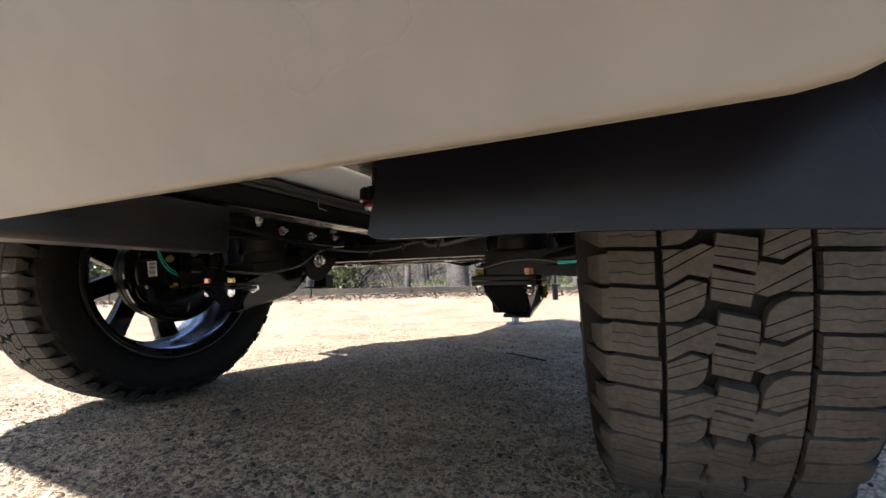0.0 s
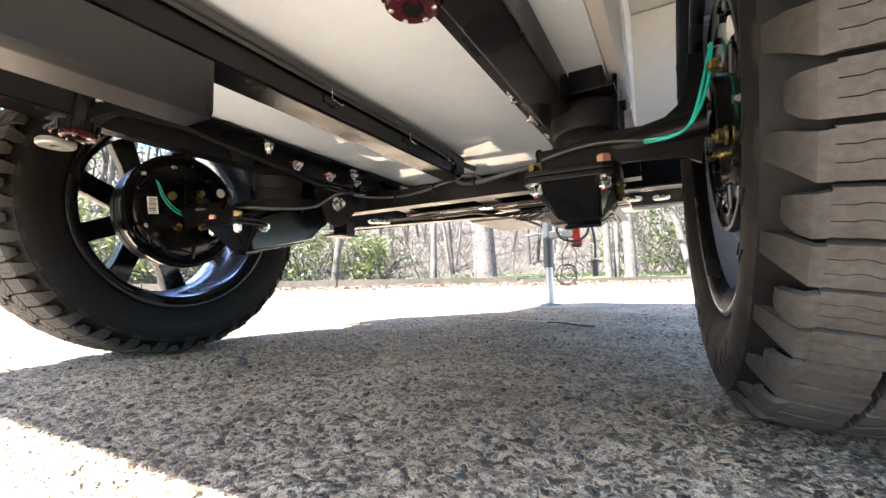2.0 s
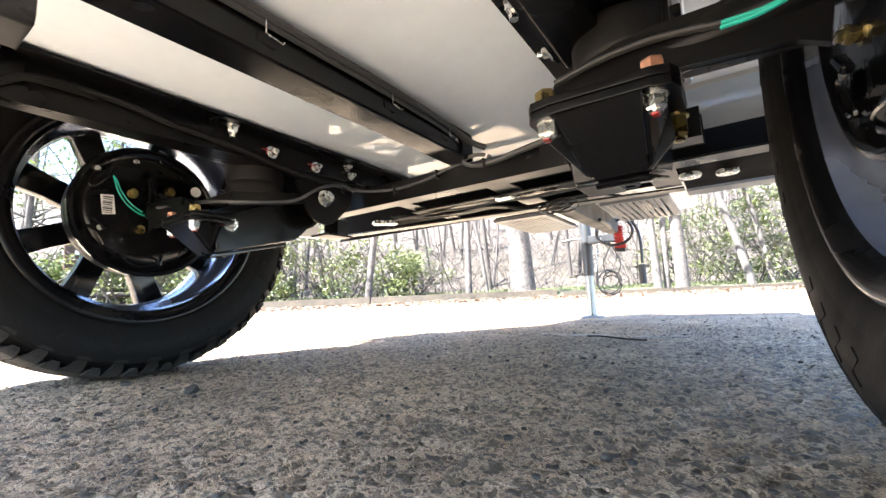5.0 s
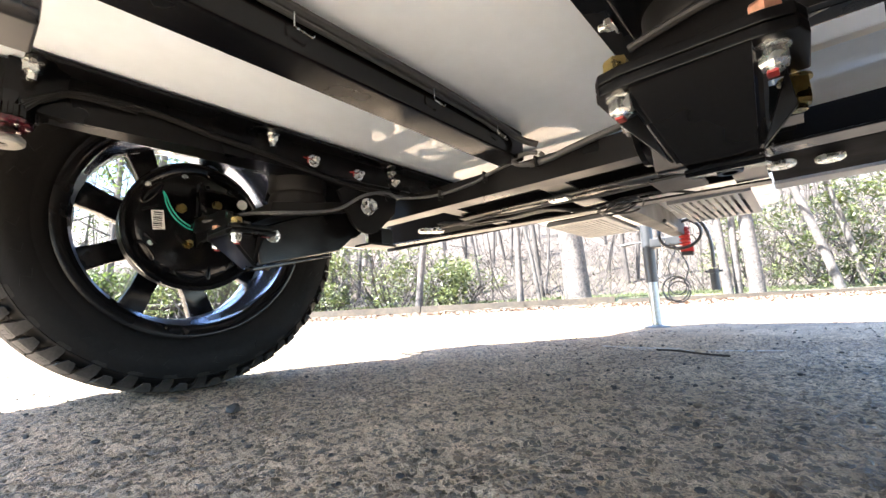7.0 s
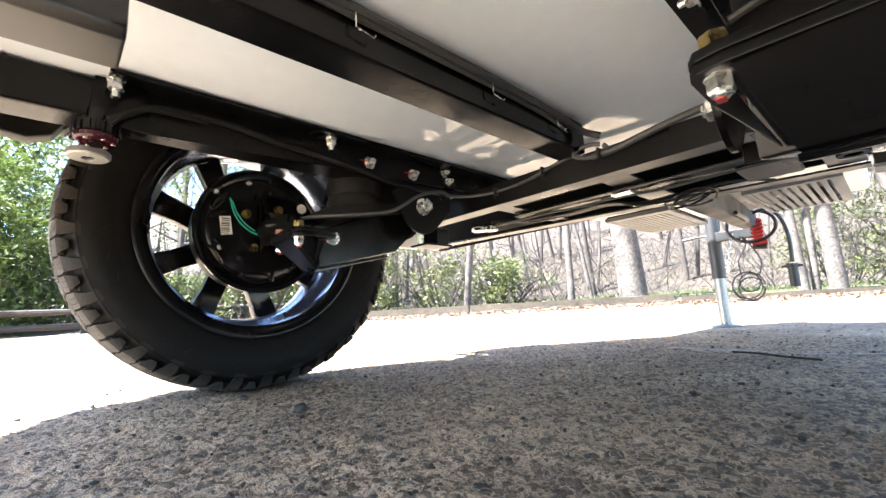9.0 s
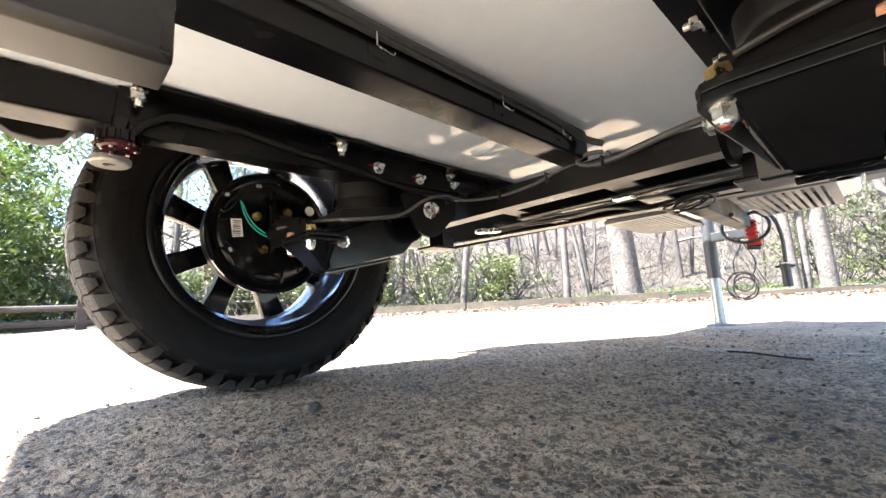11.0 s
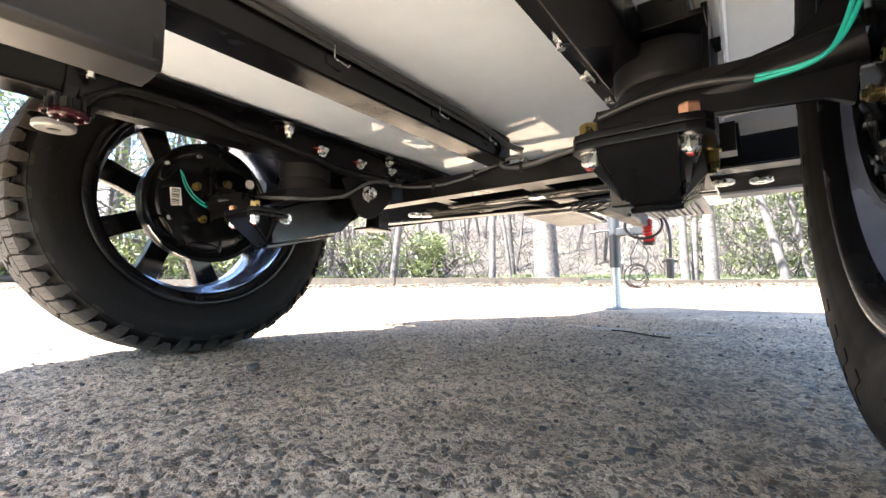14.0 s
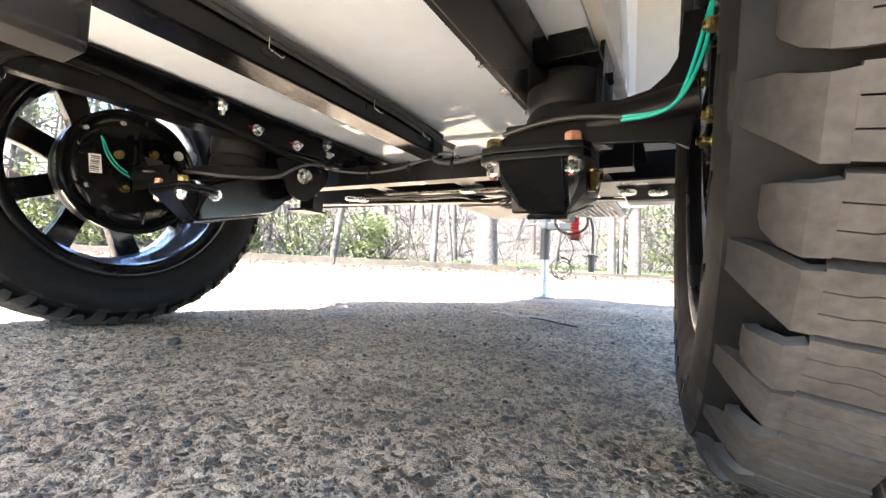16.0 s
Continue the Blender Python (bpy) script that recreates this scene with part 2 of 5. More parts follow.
WIREGREY = material("light_grey_cable_sheath", (0.085, 0.088, 0.09), 0.45, spread=0.25, grain=140, bump=0.15)
DEADWOOD = material("dark_dead_twig", (0.030, 0.022, 0.016), 0.85, spread=0.4, grain=90, bump=0.3)
GREYTUBE = material("grey_painted_tube", (0.024, 0.026, 0.028), 0.4, spread=0.2, grain=90, bump=0.1)
SIGNBROWN = material("brown_sign_paint", (0.060, 0.028, 0.016), 0.6, spread=0.2, grain=30, bump=0.2)
TIMBER = material("weathered_timber", (0.068, 0.054, 0.037), 0.85, spread=0.45, grain=18, bump=0.5, blotch=3, depth=0.006)
DARKTIMBER = material("dark_weathered_timber", (0.036, 0.028, 0.021), 0.85, spread=0.4, grain=18, bump=0.5, blotch=3, depth=0.006)
BARK = material("pale_bark", (0.074, 0.064, 0.055), 0.9, spread=0.85, grain=30, bump=0.8, blotch=5, depth=0.015)
TWIG = material("bare_twigs", (0.047, 0.039, 0.033), 0.9, spread=0.4, grain=12, bump=0.3, blotch=3)
LITTER = island_material("fallen_leaves", (0.070, 0.042, 0.028), (0.21, 0.145, 0.100), 0.8)
SHRUB = island_material("evergreen_leaves", (0.024, 0.038, 0.011), (0.17, 0.19, 0.060), 0.45, 0.25)
SPRING = island_material("spring_leaves", (0.035, 0.060, 0.012), (0.13, 0.17, 0.04), 0.6, 0.35)
GRASS = island_material("grass_blades", (0.050, 0.065, 0.022), (0.13, 0.145, 0.060), 0.7, 0.2)
LAWN = material("thin_spring_lawn", (0.105, 0.110, 0.055), 0.95, spread=0.45, grain=14, bump=0.6, blotch=0.9, depth=0.02)
SOIL = material("leaf_strewn_soil", (0.050, 0.038, 0.028), 0.95, spread=0.5, grain=9, bump=0.6, blotch=0.6, depth=0.02)
# pale colour that imitates sunlit streaks on the shaded asphalt
SUNSTREAK = material("painted_sun_streak", (0.50, 0.46, 0.40), 0.9, spread=0.2, grain=200, bump=0.2, blotch=30)
STONE = material("loose_stone", (0.13, 0.115, 0.10), 0.85, spread=0.4, grain=120, bump=0.3, blotch=30)
DARKSTONE = material("dark_loose_stone", (0.046, 0.041, 0.035), 0.85, spread=0.4, grain=120, bump=0.3, blotch=30)


# ---- building helpers ----
def link_mesh(name, bm, mat, smooth=35):
    bmesh.ops.recalc_face_normals(bm, faces=bm.faces)
    me = bpy.data.meshes.new(name)
    bm.to_mesh(me)
    bm.free()
    me.materials.append(mat)
    if smooth:
        me.polygons.foreach_set("use_smooth", [True] * len(me.polygons))
        me.set_sharp_from_angle(angle=radians(smooth))
    ob = new(name, me)
    if smooth and smooth <= 35 and len(me.polygons) < 6000:
        # keep broad faces flat beside their rounded edges
        flat = ob.modifiers.new("flat_faces", "WEIGHTED_NORMAL")
        flat.keep_sharp, flat.weight = True, 90
    return ob


def part(name, bm, mat, parent, label="", smooth=35):
    ob = link_mesh(name, bm, mat, smooth)
    ob.parent = parent
    return tagged(ob, label)


def box(bm, lo, hi, bevel=0.002, turn=None):
    lo, hi = [min(a, b) for a, b in zip(lo, hi)], [max(a, b) for a, b in zip(lo, hi)]
    vs = bmesh.ops.create_cube(bm, size=1)["verts"]
    c, s = (Vector(lo) + Vector(hi)) / 2, Vector(hi) - Vector(lo)
    bmesh.ops.scale(bm, vec=s, verts=vs)
    if bevel:
        es = list({e for v in vs for e in v.link_edges})
        vs = list({v for f in bmesh.ops.bevel(bm, geom=es, offset=min(bevel, min(s) * 0.45), segments=2, affect="EDGES", profile=0.5)["faces"] for v in f.verts} | {v for v in vs if v.is_valid})
    if turn is not None:
        bmesh.ops.transform(bm, matrix=turn.to_3x3().to_4x4(), verts=vs)
    bmesh.ops.translate(bm, vec=c, verts=vs)
    return bm


def prism(bm, outline, axis, a, b, bevel=0.0):
    """An outline of (u, v) pairs pushed along an axis from a to b; u, v are the other two axes in order."""
    i = "xyz".index(axis)
    o = [j for j in range(3) if j != i]
    rings = []
    for d in (a, b):
        ring = []
        for u, v in outline:
            p = [0, 0, 0]
            p[i], p[o[0]], p[o[1]] = d, u, v
            ring.append(bm.verts.new(p))
        rings.append(ring)
    n = len(outline)
    fs = [bm.faces.new(rings[0]), bm.faces.new(rings[1][::-1])]
    for k in range(n):
        fs.append(bm.faces.new((rings[0][k], rings[0][(k + 1) % n], rings[1][(k + 1) % n], rings[1][k])))
    if bevel:
        bmesh.ops.bevel(bm, geom=list({e for f in fs for e in f.edges}), offset=bevel, segments=2, affect="EDGES", profile=0.5)
    return bm


def lathe(bm, profile, axis="x", centre=(0, 0, 0), steps=48, closed=False):
    """A profile of (along, radius) turned round an axis."""
    i = "xyz".index(axis)
    o = [j for j in range(3) if j != i]
    rings = []
    for k in range(steps):
        a = 2 * math.pi * k / steps
        ring = []
        for d, r in profile:
            p = list(centre)
            p[i] += d
            p[o[0]] += r * math.cos(a)
            p[o[1]] += r * math.sin(a)
            ring.append(bm.verts.new(p))
        rings.append(ring)
    m = len(profile)
    for k in range(steps):
        r0, r1 = rings[k], rings[(k + 1) % steps]
        for j in range(m if closed else m - 1):
            q = (j + 1) % m
            bm.faces.new((r0[j], r0[q], r1[q], r1[j]))
    if not closed:
        for j, flip in ((0, 1), (m - 1, 0)):
            if profile[j][1] > 1e-5:
                ring = [r[j] for r in rings]
                bm.faces.new(ring[::-1] if flip else ring)
    bmesh.ops.remove_doubles(bm, verts=bm.verts, dist=1e-6)
    return bm


def rod(bm, p, q, r, r2=None, seg=12, caps=True):
    p, q = Vector(p), Vector(q)
    d = q - p
    m = Matrix.Translation((p + q) / 2) @ d.to_track_quat("Z", "Y").to_matrix().to_4x4()
    bmesh.ops.create_cone(bm, cap_ends=caps, segments=seg, radius1=r, radius2=r if r2 is None else r2, depth=d.length, matrix=m)
    return bm


def smooth_path(pts, n=6):
    pts = [Vector(p) for p in pts]
    out = []
    for i in range(len(pts) - 1):
        p0, p1, p2, p3 = pts[max(i - 1, 0)], pts[i], pts[i + 1], pts[min(i + 2, len(pts) - 1)]
        for k in range(n):
            t = k / n
            out.append(0.5 * (2 * p1 + (p2 - p0) * t + (2 * p0 - 5 * p1 + 4 * p2 - p3) * t * t + (3 * p1 - p0 - 3 * p2 + p3) * t ** 3))
    return out + [pts[-1]]


def cable(bm, pts, r, seg=8, n=6, taper=None):
    """A round cable swept along a smooth path."""
    path = smooth_path(pts, n) if n > 1 else [Vector(p) for p in pts]
    rings, up = [], Vector((0.31, 0.17, 0.93))
    for i, p in enumerate(path):
        d = (path[min(i + 1, len(path) - 1)] - path[max(i - 1, 0)]).normalized()
        side = d.cross(up)
        if side.length < 1e-4:
            side = d.orthogonal()
        side.normalize()
        top = side.cross(d)
        up = top
        k = r if taper is None else r + (taper - r) * i / (len(path) - 1)
        rings.append([bm.verts.new(p + k * (math.cos(a) * side + math.sin(a) * top)) for a in (2 * math.pi * j / seg for j in range(seg))])
    for a, b in zip(rings, rings[1:]):
        for j in range(seg):
            bm.faces.new((a[j], a[(j + 1) % seg], b[(j + 1) % seg], b[j]))
    bm.faces.new(rings[0][::-1])
    bm.faces.new(rings[-1])
    return bm


def hexnut(bm, at, way, across=0.019, height=0.012, washer=0.0, stud=0.0, stud_r=0.005):
    """A hexagon nut or head on a surface at a point, with washer and protruding thread."""
    at, way = Vector(at), Vector(way).normalized()
    p = at
    if washer:
        rod(bm, p, p + way * 0.0022, washer, seg=20)
        p = p + way * 0.0022
    rod(bm, p, p + way * height * 0.82, across / 2 / 0.866, seg=6)
    rod(bm, p + way * height * 0.82, p + way * height, across / 2 / 0.866, across / 2 / 0.98, seg=6)
    if stud:
        rod(bm, p + way * height * 0.9, p + way * (height + stud), stud_r, seg=10)
    return bm


B = bmesh.new

# ---- ground ----
KERB, ALONG = Vector((-2.44, 7.5)), Vector((0.83, 0.557)).normalized()
AWAY = Vector((-ALONG.y, ALONG.x))


def height(x, y):
    """The ground's height: level under the trailer, a gentle rise to the kerb, a lawn, then a wooded hillside."""
    x, y = np.asarray(x, float), np.asarray(y, float)
    s = (x - KERB.x) * AWAY.x + (y - KERB.y) * AWAY.y
    a = np.clip((s + 3.6) / 3.6, 0, 1)
    z = 0.14 * a * a * (3 - 2 * a)
    b = np.clip(s / 1.2, 0, 1)
    z = z + 0.10 * b * b * (3 - 2 * b) + 0.02 * np.clip(s, 0, 9)
    return z + 0.42 * np.clip(s - 9, 0, 45) ** 1.06 * 0.8


def spaced(lo, a, b, hi, fine, grow):
    v = list(np.arange(a, b, fine))
    step, p = fine, a
    while p > lo:
        step *= grow
        p -= step
        v.insert(0, p)
    step, p = fine, v[-1]
    while p < hi:
        step *= grow
        p += step
        v.append(p)
    return np.array(v)


gx, gy = spaced(-140, -1.7, 0.5, 140, 0.0065, 1.12), spaced(-120, 0.42, 3.0, 160, 0.0065, 1.12)
X, Y = np.meshgrid(gx, gy)
Z = height(X, Y)
rng = np.random.default_rng(3)
near = np.clip((0.5 - X) / 0.1, 0, 1) * np.clip((X + 1.7) / 0.1, 0, 1) * np.clip((Y - 0.42) / 0.1, 0, 1) * np.clip((3.0 - Y) / 0.3, 0, 1)
lumps = rng.random(X.shape)
broad = lumps + np.roll(lumps, 1, 0) + np.roll(lumps, 1, 1) + np.roll(np.roll(lumps, 1, 0), 1, 1)
proud = (rng.random(X.shape) > 0.985) * 0.0022
Z = Z + near * ((lumps - 0.75) * 0.0040 + (broad - 2.0) * 0.0011 + proud)
nx, ny = len(gx), len(gy)
idx = np.arange(nx * ny).reshape(ny, nx)
quads = np.stack([idx[:-1, :-1], idx[:-1, 1:], idx[1:, 1:], idx[1:, :-1]], -1).reshape(-1, 4)
me = bpy.data.meshes.new("ground")
me.from_pydata(np.stack([X, Y, Z], -1).reshape(-1, 3).tolist(), [], quads.tolist())
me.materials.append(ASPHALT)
me.materials.append(SOIL)
me.materials.append(LAWN)
cx, cy = (gx[:-1] + gx[1:]) / 2, (gy[:-1] + gy[1:]) / 2
CX, CY = np.meshgrid(cx, cy)
S = (CX - KERB.x) * AWAY.x + (CY - KERB.y) * AWAY.y
D = (CX - KERB.x) * ALONG.x + (CY - KERB.y) * ALONG.y + 0.8 * np.sin(S * 1.7)
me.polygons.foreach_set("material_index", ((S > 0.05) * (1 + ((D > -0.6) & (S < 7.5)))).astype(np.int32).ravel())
me.polygons.foreach_set("use_smooth", np.ones(len(quads), bool))
ground = tagged(new("ground", me), "worn exposed-aggregate asphalt lot rising to leaf-strewn soil", "ground", kind="structure")

# ---- the camper trailer ----
MID = -0.55
FLOOR = 0.556
trailer = tagged(new("camper_trailer"), "white camper trailer with black steel underframe, parked on asphalt", "trailer")
trailer.location = (MID, 1.0, 0)
trailer_inv = Matrix.Translation((-MID, -1.0, 0))


def tpart(name, bm, mat, label="", parent=None, smooth=35):
    """A part of the trailer, given in world places."""
    ob = part(name, bm, mat, parent or trailer, label, smooth)
    if parent is None:
        ob.matrix_parent_inverse = trailer_inv
    else:
        ob.matrix_parent_inverse = Matrix.Identity(4)
    return ob


# body: floor pan, raked rear panel, rounded rear corners, wheel wells
LEFT, RIGHT, BACK, NOSE, ROOF = -1.53, 0.43, 0.31, 1.80, 2.7


def plan(inset=0.0):
    """The body's outline from above, with rounded rear corners."""
    r = 0.18
    p = []
    for cx, a0, a1, run in ((LEFT + r, math.pi, 1.5 * math.pi, (-1.33, -1.318, -1.30, -1.285, -1.2)), (RIGHT - r, 1.5 * math.pi, 2 * math.pi, (0.1, 0.185, 0.20, 0.218, 0.23))):
        arc = [(cx + (r - inset) * math.cos(a), BACK + r + (r - inset) * math.sin(a)) for a in np.linspace(a0, a1, 9)]
        flat = [(x, BACK + inset) for x in run]
        p += arc + flat if cx < MID else flat + arc
    return p


def tuck(x):
    """The rounded lower corners and slight skew of the rear panel's lower edge."""
    d = max(0.0, abs(x - MID) - 0.735)
    return min(0.05, 9.0 * d * d) + min(0.013, max(0.0, 0.022 * (0.12 - x)))


bm = B()
box(bm, (-1.03, BACK + 0.02, FLOOR), (-0.07, NOSE, FLOOR + 0.03), 0.004)
tpart("floor_pan", bm, BELLY, "glossy off-white fibreglass underside")
for x0, x1, y0, y1 in ((-1.52, -1.034, 1.53, NOSE), (-0.066, 0.42, 1.53, NOSE)):
    bm = B()
    box(bm, (x0, y0, FLOOR), (x1, y1, FLOOR + 0.03), 0.004)
    tpart("floor_wing", bm, BELLY)
# the rear panel leans back over the camera and is rounded into the sides
bm = B()
rows_up = []
for z, back in ((0.3995, -0.004), (0.4010, -0.0015), (0.4045, 0.0), (0.43, 0.0145), (0.70, 0.188), (1.0, 0.383), (1.35, 0.61), (1.6, 0.70), (2.1, 0.74), (ROOF, 0.74)):
    edge_pts = [(LEFT, 1.0)] + plan() + [(RIGHT, 1.0)]
    rows_up.append([bm.verts.new((x, y - back * (1 if 0 < k < len(edge_pts) - 1 else 0) * max(0.0, min(1.0, (0.72 - y) / 0.3)), z + (tuck(x) if z < 0.6 else 0.0))) for k, (x, y) in enumerate(edge_pts)])
for a, b in zip(rows_up, rows_up[1:]):
    for k in range(1, len(a) - 2):
        bm.faces.new((a[k], a[k + 1], b[k + 1], b[k]))
lip = [bm.verts.new((x, y, 0.400 + tuck(x))) for x, y in plan(0.010)]
lip2 = [bm.verts.new((x, y, FLOOR + 0.01)) for x, y in plan(0.010)]
first = rows_up[0][1:-1]
for k in range(len(lip) - 1):
    bm.faces.new((first[k], first[k + 1], lip[k + 1], lip[k]))
    bm.faces.new((lip[k], lip[k + 1], lip2[k + 1], lip2[k]))
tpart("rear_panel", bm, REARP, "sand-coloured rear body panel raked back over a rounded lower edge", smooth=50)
for side in (0, 1):
    f = (lambda x: x) if not side else (lambda x: -1.1 - x)
    for lo, hi in (((-1.055, 0.47, FLOOR - 0.002), (-1.03, 1.50, 0.88)), ((-1.50, 0.44, 0.65), (-1.03, 0.468, 0.88)), ((-1.52, 1.502, FLOOR - 0.002), (-1.03, 1.53, 0.88)), ((-1.52, 0.44, 0.882), (-1.03, 1.53, 0.91))):
        bm = B()
        box(bm, (f(lo[0]), lo[1], lo[2]), (f(hi[0]), hi[1], hi[2]), 0.006)
        tpart("wheel_well", bm, WALLP, "off-white wall of the wheel well")
    bm = B()
    box(bm, (f(-1.54), 1.51, 0.45), (f(-1.52), NOSE, ROOF), 0.006)
    box(bm, (f(-1.54), 0.56, 0.86), (f(-1.52), 1.51, ROOF), 0.006)
    tpart("side_wall", bm, WALLP)
    bm = B()
    pts = [(1.0 + 0.50 * math.cos(a), 0.42 + 0.47 * math.sin(a)) for a in np.linspace(0.30, math.pi - 0.62, 15)]
    inner = [(1.0 + 0.47 * math.cos(a), 0.42 + 0.44 * math.sin(a)) for a in np.linspace(math.pi - 0.62, 0.30, 15)]
    prism(bm, pts + inner, "x", f(-1.55), f(-1.49))
    prism(bm, [(0.46, 0.67), (0.50, 0.640), (0.55, 0.632), (0.595, 0.648), (0.625, 0.70), (0.60, 0.80), (0.46, 0.80)], "x", f(-1.525), f(-1.47), 0.008)
    tpart("fender_flare", bm, CAST, "black plastic fender flare")
    bm = B()
    prism(bm, [(f(-1.365), 0.3587), (f(-1.2816), 0.3654), (f(-1.1956), 0.3696), (f(-1.0704), 0.3728), (f(-1.0560), 0.3741), (f(-1.0519), 0.3778), (f(-1.0635), 0.4327), (f(-1.0935), 0.60), (f(-1.365), 0.60)], "y", 0.408, 0.414, 0.0015)
    tpart("mud_flap", bm, FLAP, "glossy black plastic mud flap")
bm = B()
box(bm, (LEFT + 0.02, NOSE, 0.59), (RIGHT - 0.02, NOSE + 0.03, ROOF), 0.006)
tpart("front_wall", bm, WALLP)
bm = B()
box(bm, (LEFT, -0.43, ROOF), (RIGHT, NOSE + 0.03, ROOF + 0.05), 0.02)
tpart("roof", bm, WALLP)
# unseen box, added so that its shadow reaches forward to the jack
bm = B()
box(bm, (-1.13, NOSE + 0.04, 0.60), (-0.12, 3.20, 1.05), 0.02)
tpart("shadow_box", bm, WALLP, "unseen white box added over the drawbar for its shadow")

# frame
for side in (0, 1):
    f = (lambda x: x) if not side else (lambda x: -1.1 - x)
    bm = B()
    box(bm, (f(-0.968), 0.34, 0.487), (f(-0.902), 1.664, FLOOR - 0.004), 0.005)
    tpart("frame_rail", bm, BLACK, "black steel box-section side rail")
    bm = B()
    low = 0.489 if side else 0.47
    prism(bm, [(y, max(z, low)) for y, z in ((0.64, 0.478), (0.645, FLOOR - 0.003), (1.66, FLOOR - 0.003), (1.66, 0.50), (1.43, 0.50), (1.0, 0.484), (0.72, 0.474))], "x", f(-0.902), f(-0.894), 0.0015)
    box(bm, (f(-0.894), 0.66, FLOOR - (0.016 if side else 0.012)), (f(-0.849 if side else -0.853), 1.66, FLOOR - 0.004), 0.002)
    tpart("mounting_plate", bm, BLACK, "black bolted mounting plate with flange")
    # vertical bolts through the flange
    for y in (0.67, 1.035):
        bm = B()
        drop = 0.025 if side else 0.012
        rod(bm, (f(-0.878), y, FLOOR - drop - 0.001), (f(-0.878), y, FLOOR - 0.004), 0.006)
        hexnut(bm, (f(-0.878), y, FLOOR - drop), (0, 0, -1), 0.019, 0.015, 0.0125, 0.011, 0.006)
        tpart("flange_bolt", bm, ZINC)
    # through bolts with red torque paint
    for y, z in ((1.133, 0.503), (1.268, 0.512)) if side else ((1.14, 0.515), (1.268, 0.510)):
        bm = B()
        hexnut(bm, (f(-0.894), y, z), (1 if not side else -1, 0, 0), 0.016, 0.012, 0.0145, 0.008)
        bolt = tpart("rail_bolt", bm, ZINC)
        bm = B()
        box(bm, (f(-0.893), y - 0.026, z + 0.001), (f(-0.8915), y - 0.006, z + 0.0045), 0.001)
        box(bm, (f(-0.893) , y - 0.016, z - 0.008), (f(-0.8915), y - 0.013, z + 0.008), 0.001)
        tpart("paint_mark", bm, RED, "red torque paint stripe", bolt)
    for y, z in ((1.378, 0.536), (1.392, 0.515)):
        bm = B()
        hexnut(bm, (f(-0.894), y, z), (1 if not side else -1, 0, 0), 0.014, 0.010, 0.011, 0.008, 0.004)
        tpart("stud", bm, ZINC)
    # knob and washer hanging under the rail's rear end
    sx, sy = f(-0.905), 0.652
    bm = B()
    rod(bm, (sx, sy, 0.50), (sx, sy, 0.474), 0.014, seg=16)
    prism(bm, [(sx + r * math.cos(a), sy + r * math.sin(a)) for k in range(16) for r, a in ((0.0280, (k - 0.28) * math.pi / 8), (0.0315, (k - 0.20) * math.pi / 8), (0.0315, (k + 0.20) * math.pi / 8), (0.0280, (k + 0.28) * math.pi / 8))], "z", 0.458, 0.4745)
    stop = tpart("ratchet_knob", bm, BLACK_GLOSS, "toothed black knob under the rail")
    bm = B()
    lathe(bm, [(0.4475, 0.007), (0.4475, 0.0245), (0.4505, 0.0275), (0.457, 0.0275), (0.457, 0.007)], "z", (sx, sy, 0), 32, True)
    tpart("coloured_disc", bm, MAROON, "shiny maroon disc", stop)
    bm = B()
    prism(bm, [(sx + r * math.cos(k * math.pi / 6), sy + r * math.sin(k * math.pi / 6)) for k in range(12) for r in ((0.0115,) if k % 2 else (0.0085,))], "z", 0.4445, 0.450)
    tpart("disc_recess", bm, BLACK, "black star-shaped socket", stop)
    for k in range(6):
        a = k * math.pi / 3 + 0.4
        bm = B()
        hexnut(bm, (sx + 0.0215 * math.cos(a), sy + 0.0215 * math.sin(a), 0.4478), (0, 0, -1), 0.0050, 0.0018)
        tpart("disc_screw", bm, ZINC, "", stop)
    wx = f(-0.984)
    bm = B()
    lathe(bm, [(0.446, 0.010), (0.446, 0.027), (0.449, 0.030), (0.456, 0.030), (0.459, 0.027), (0.459, 0.010)], "z", (wx, sy - 0.004, 0), 36, True)
    tpart("washer", bm, WASHER, "pale zinc washer on a bolt")
    bm = B()
    rod(bm, (wx, sy - 0.004, 0.449), (wx, sy - 0.004, 0.492), 0.009, seg=12)
    box(bm, (f(-1.0), sy - 0.02, 0.476), (f(-0.90), sy + 0.02, 0.488), 0.003)
    tpart("washer_bracket", bm, BLACK)
    bm = B()
    cable(bm, [(f(-0.915), sy - 0.01, 0.476), (f(-0.93), sy - 0.03, 0.462), (f(-0.955), sy - 0.02, 0.464), (f(-0.965), sy, 0.476)], 0.003)
    tpart("red_lead", bm, MAROON, "short dark red wire")
    # suspension: hanger plates, arm, air spring, clamp plates, spindle, gusset
    hang = [(1.205, 0.50), (1.19, 0.45)] + [(1.278 - 0.062 * math.cos(a), 0.418 - 0.062 * math.sin(a)) for a in np.linspace(0.2, math.pi - 0.5, 10)] + [(1.37, 0.42), (1.375, 0.50)]
    for a, b, cap in ((-0.879, -0.870, 0.462), (-0.965, -0.956, 0.50)):
        bm = B()
        prism(bm, [(y, min(z, cap)) for y, z in hang], "x", f(a), f(b), 0.0015)
        tpart("hanger_plate", bm, CAST)
    bm = B()
    hexnut(bm, (f(-0.870), 1.278, 0.424), (1 if not side else -1, 0, 0), 0.030, 0.018, 0.0215, 0.004, 0.009)
    tpart("pivot_bolt", bm, ZINC, "zinc pivot bolt with washer")
    bm = B()
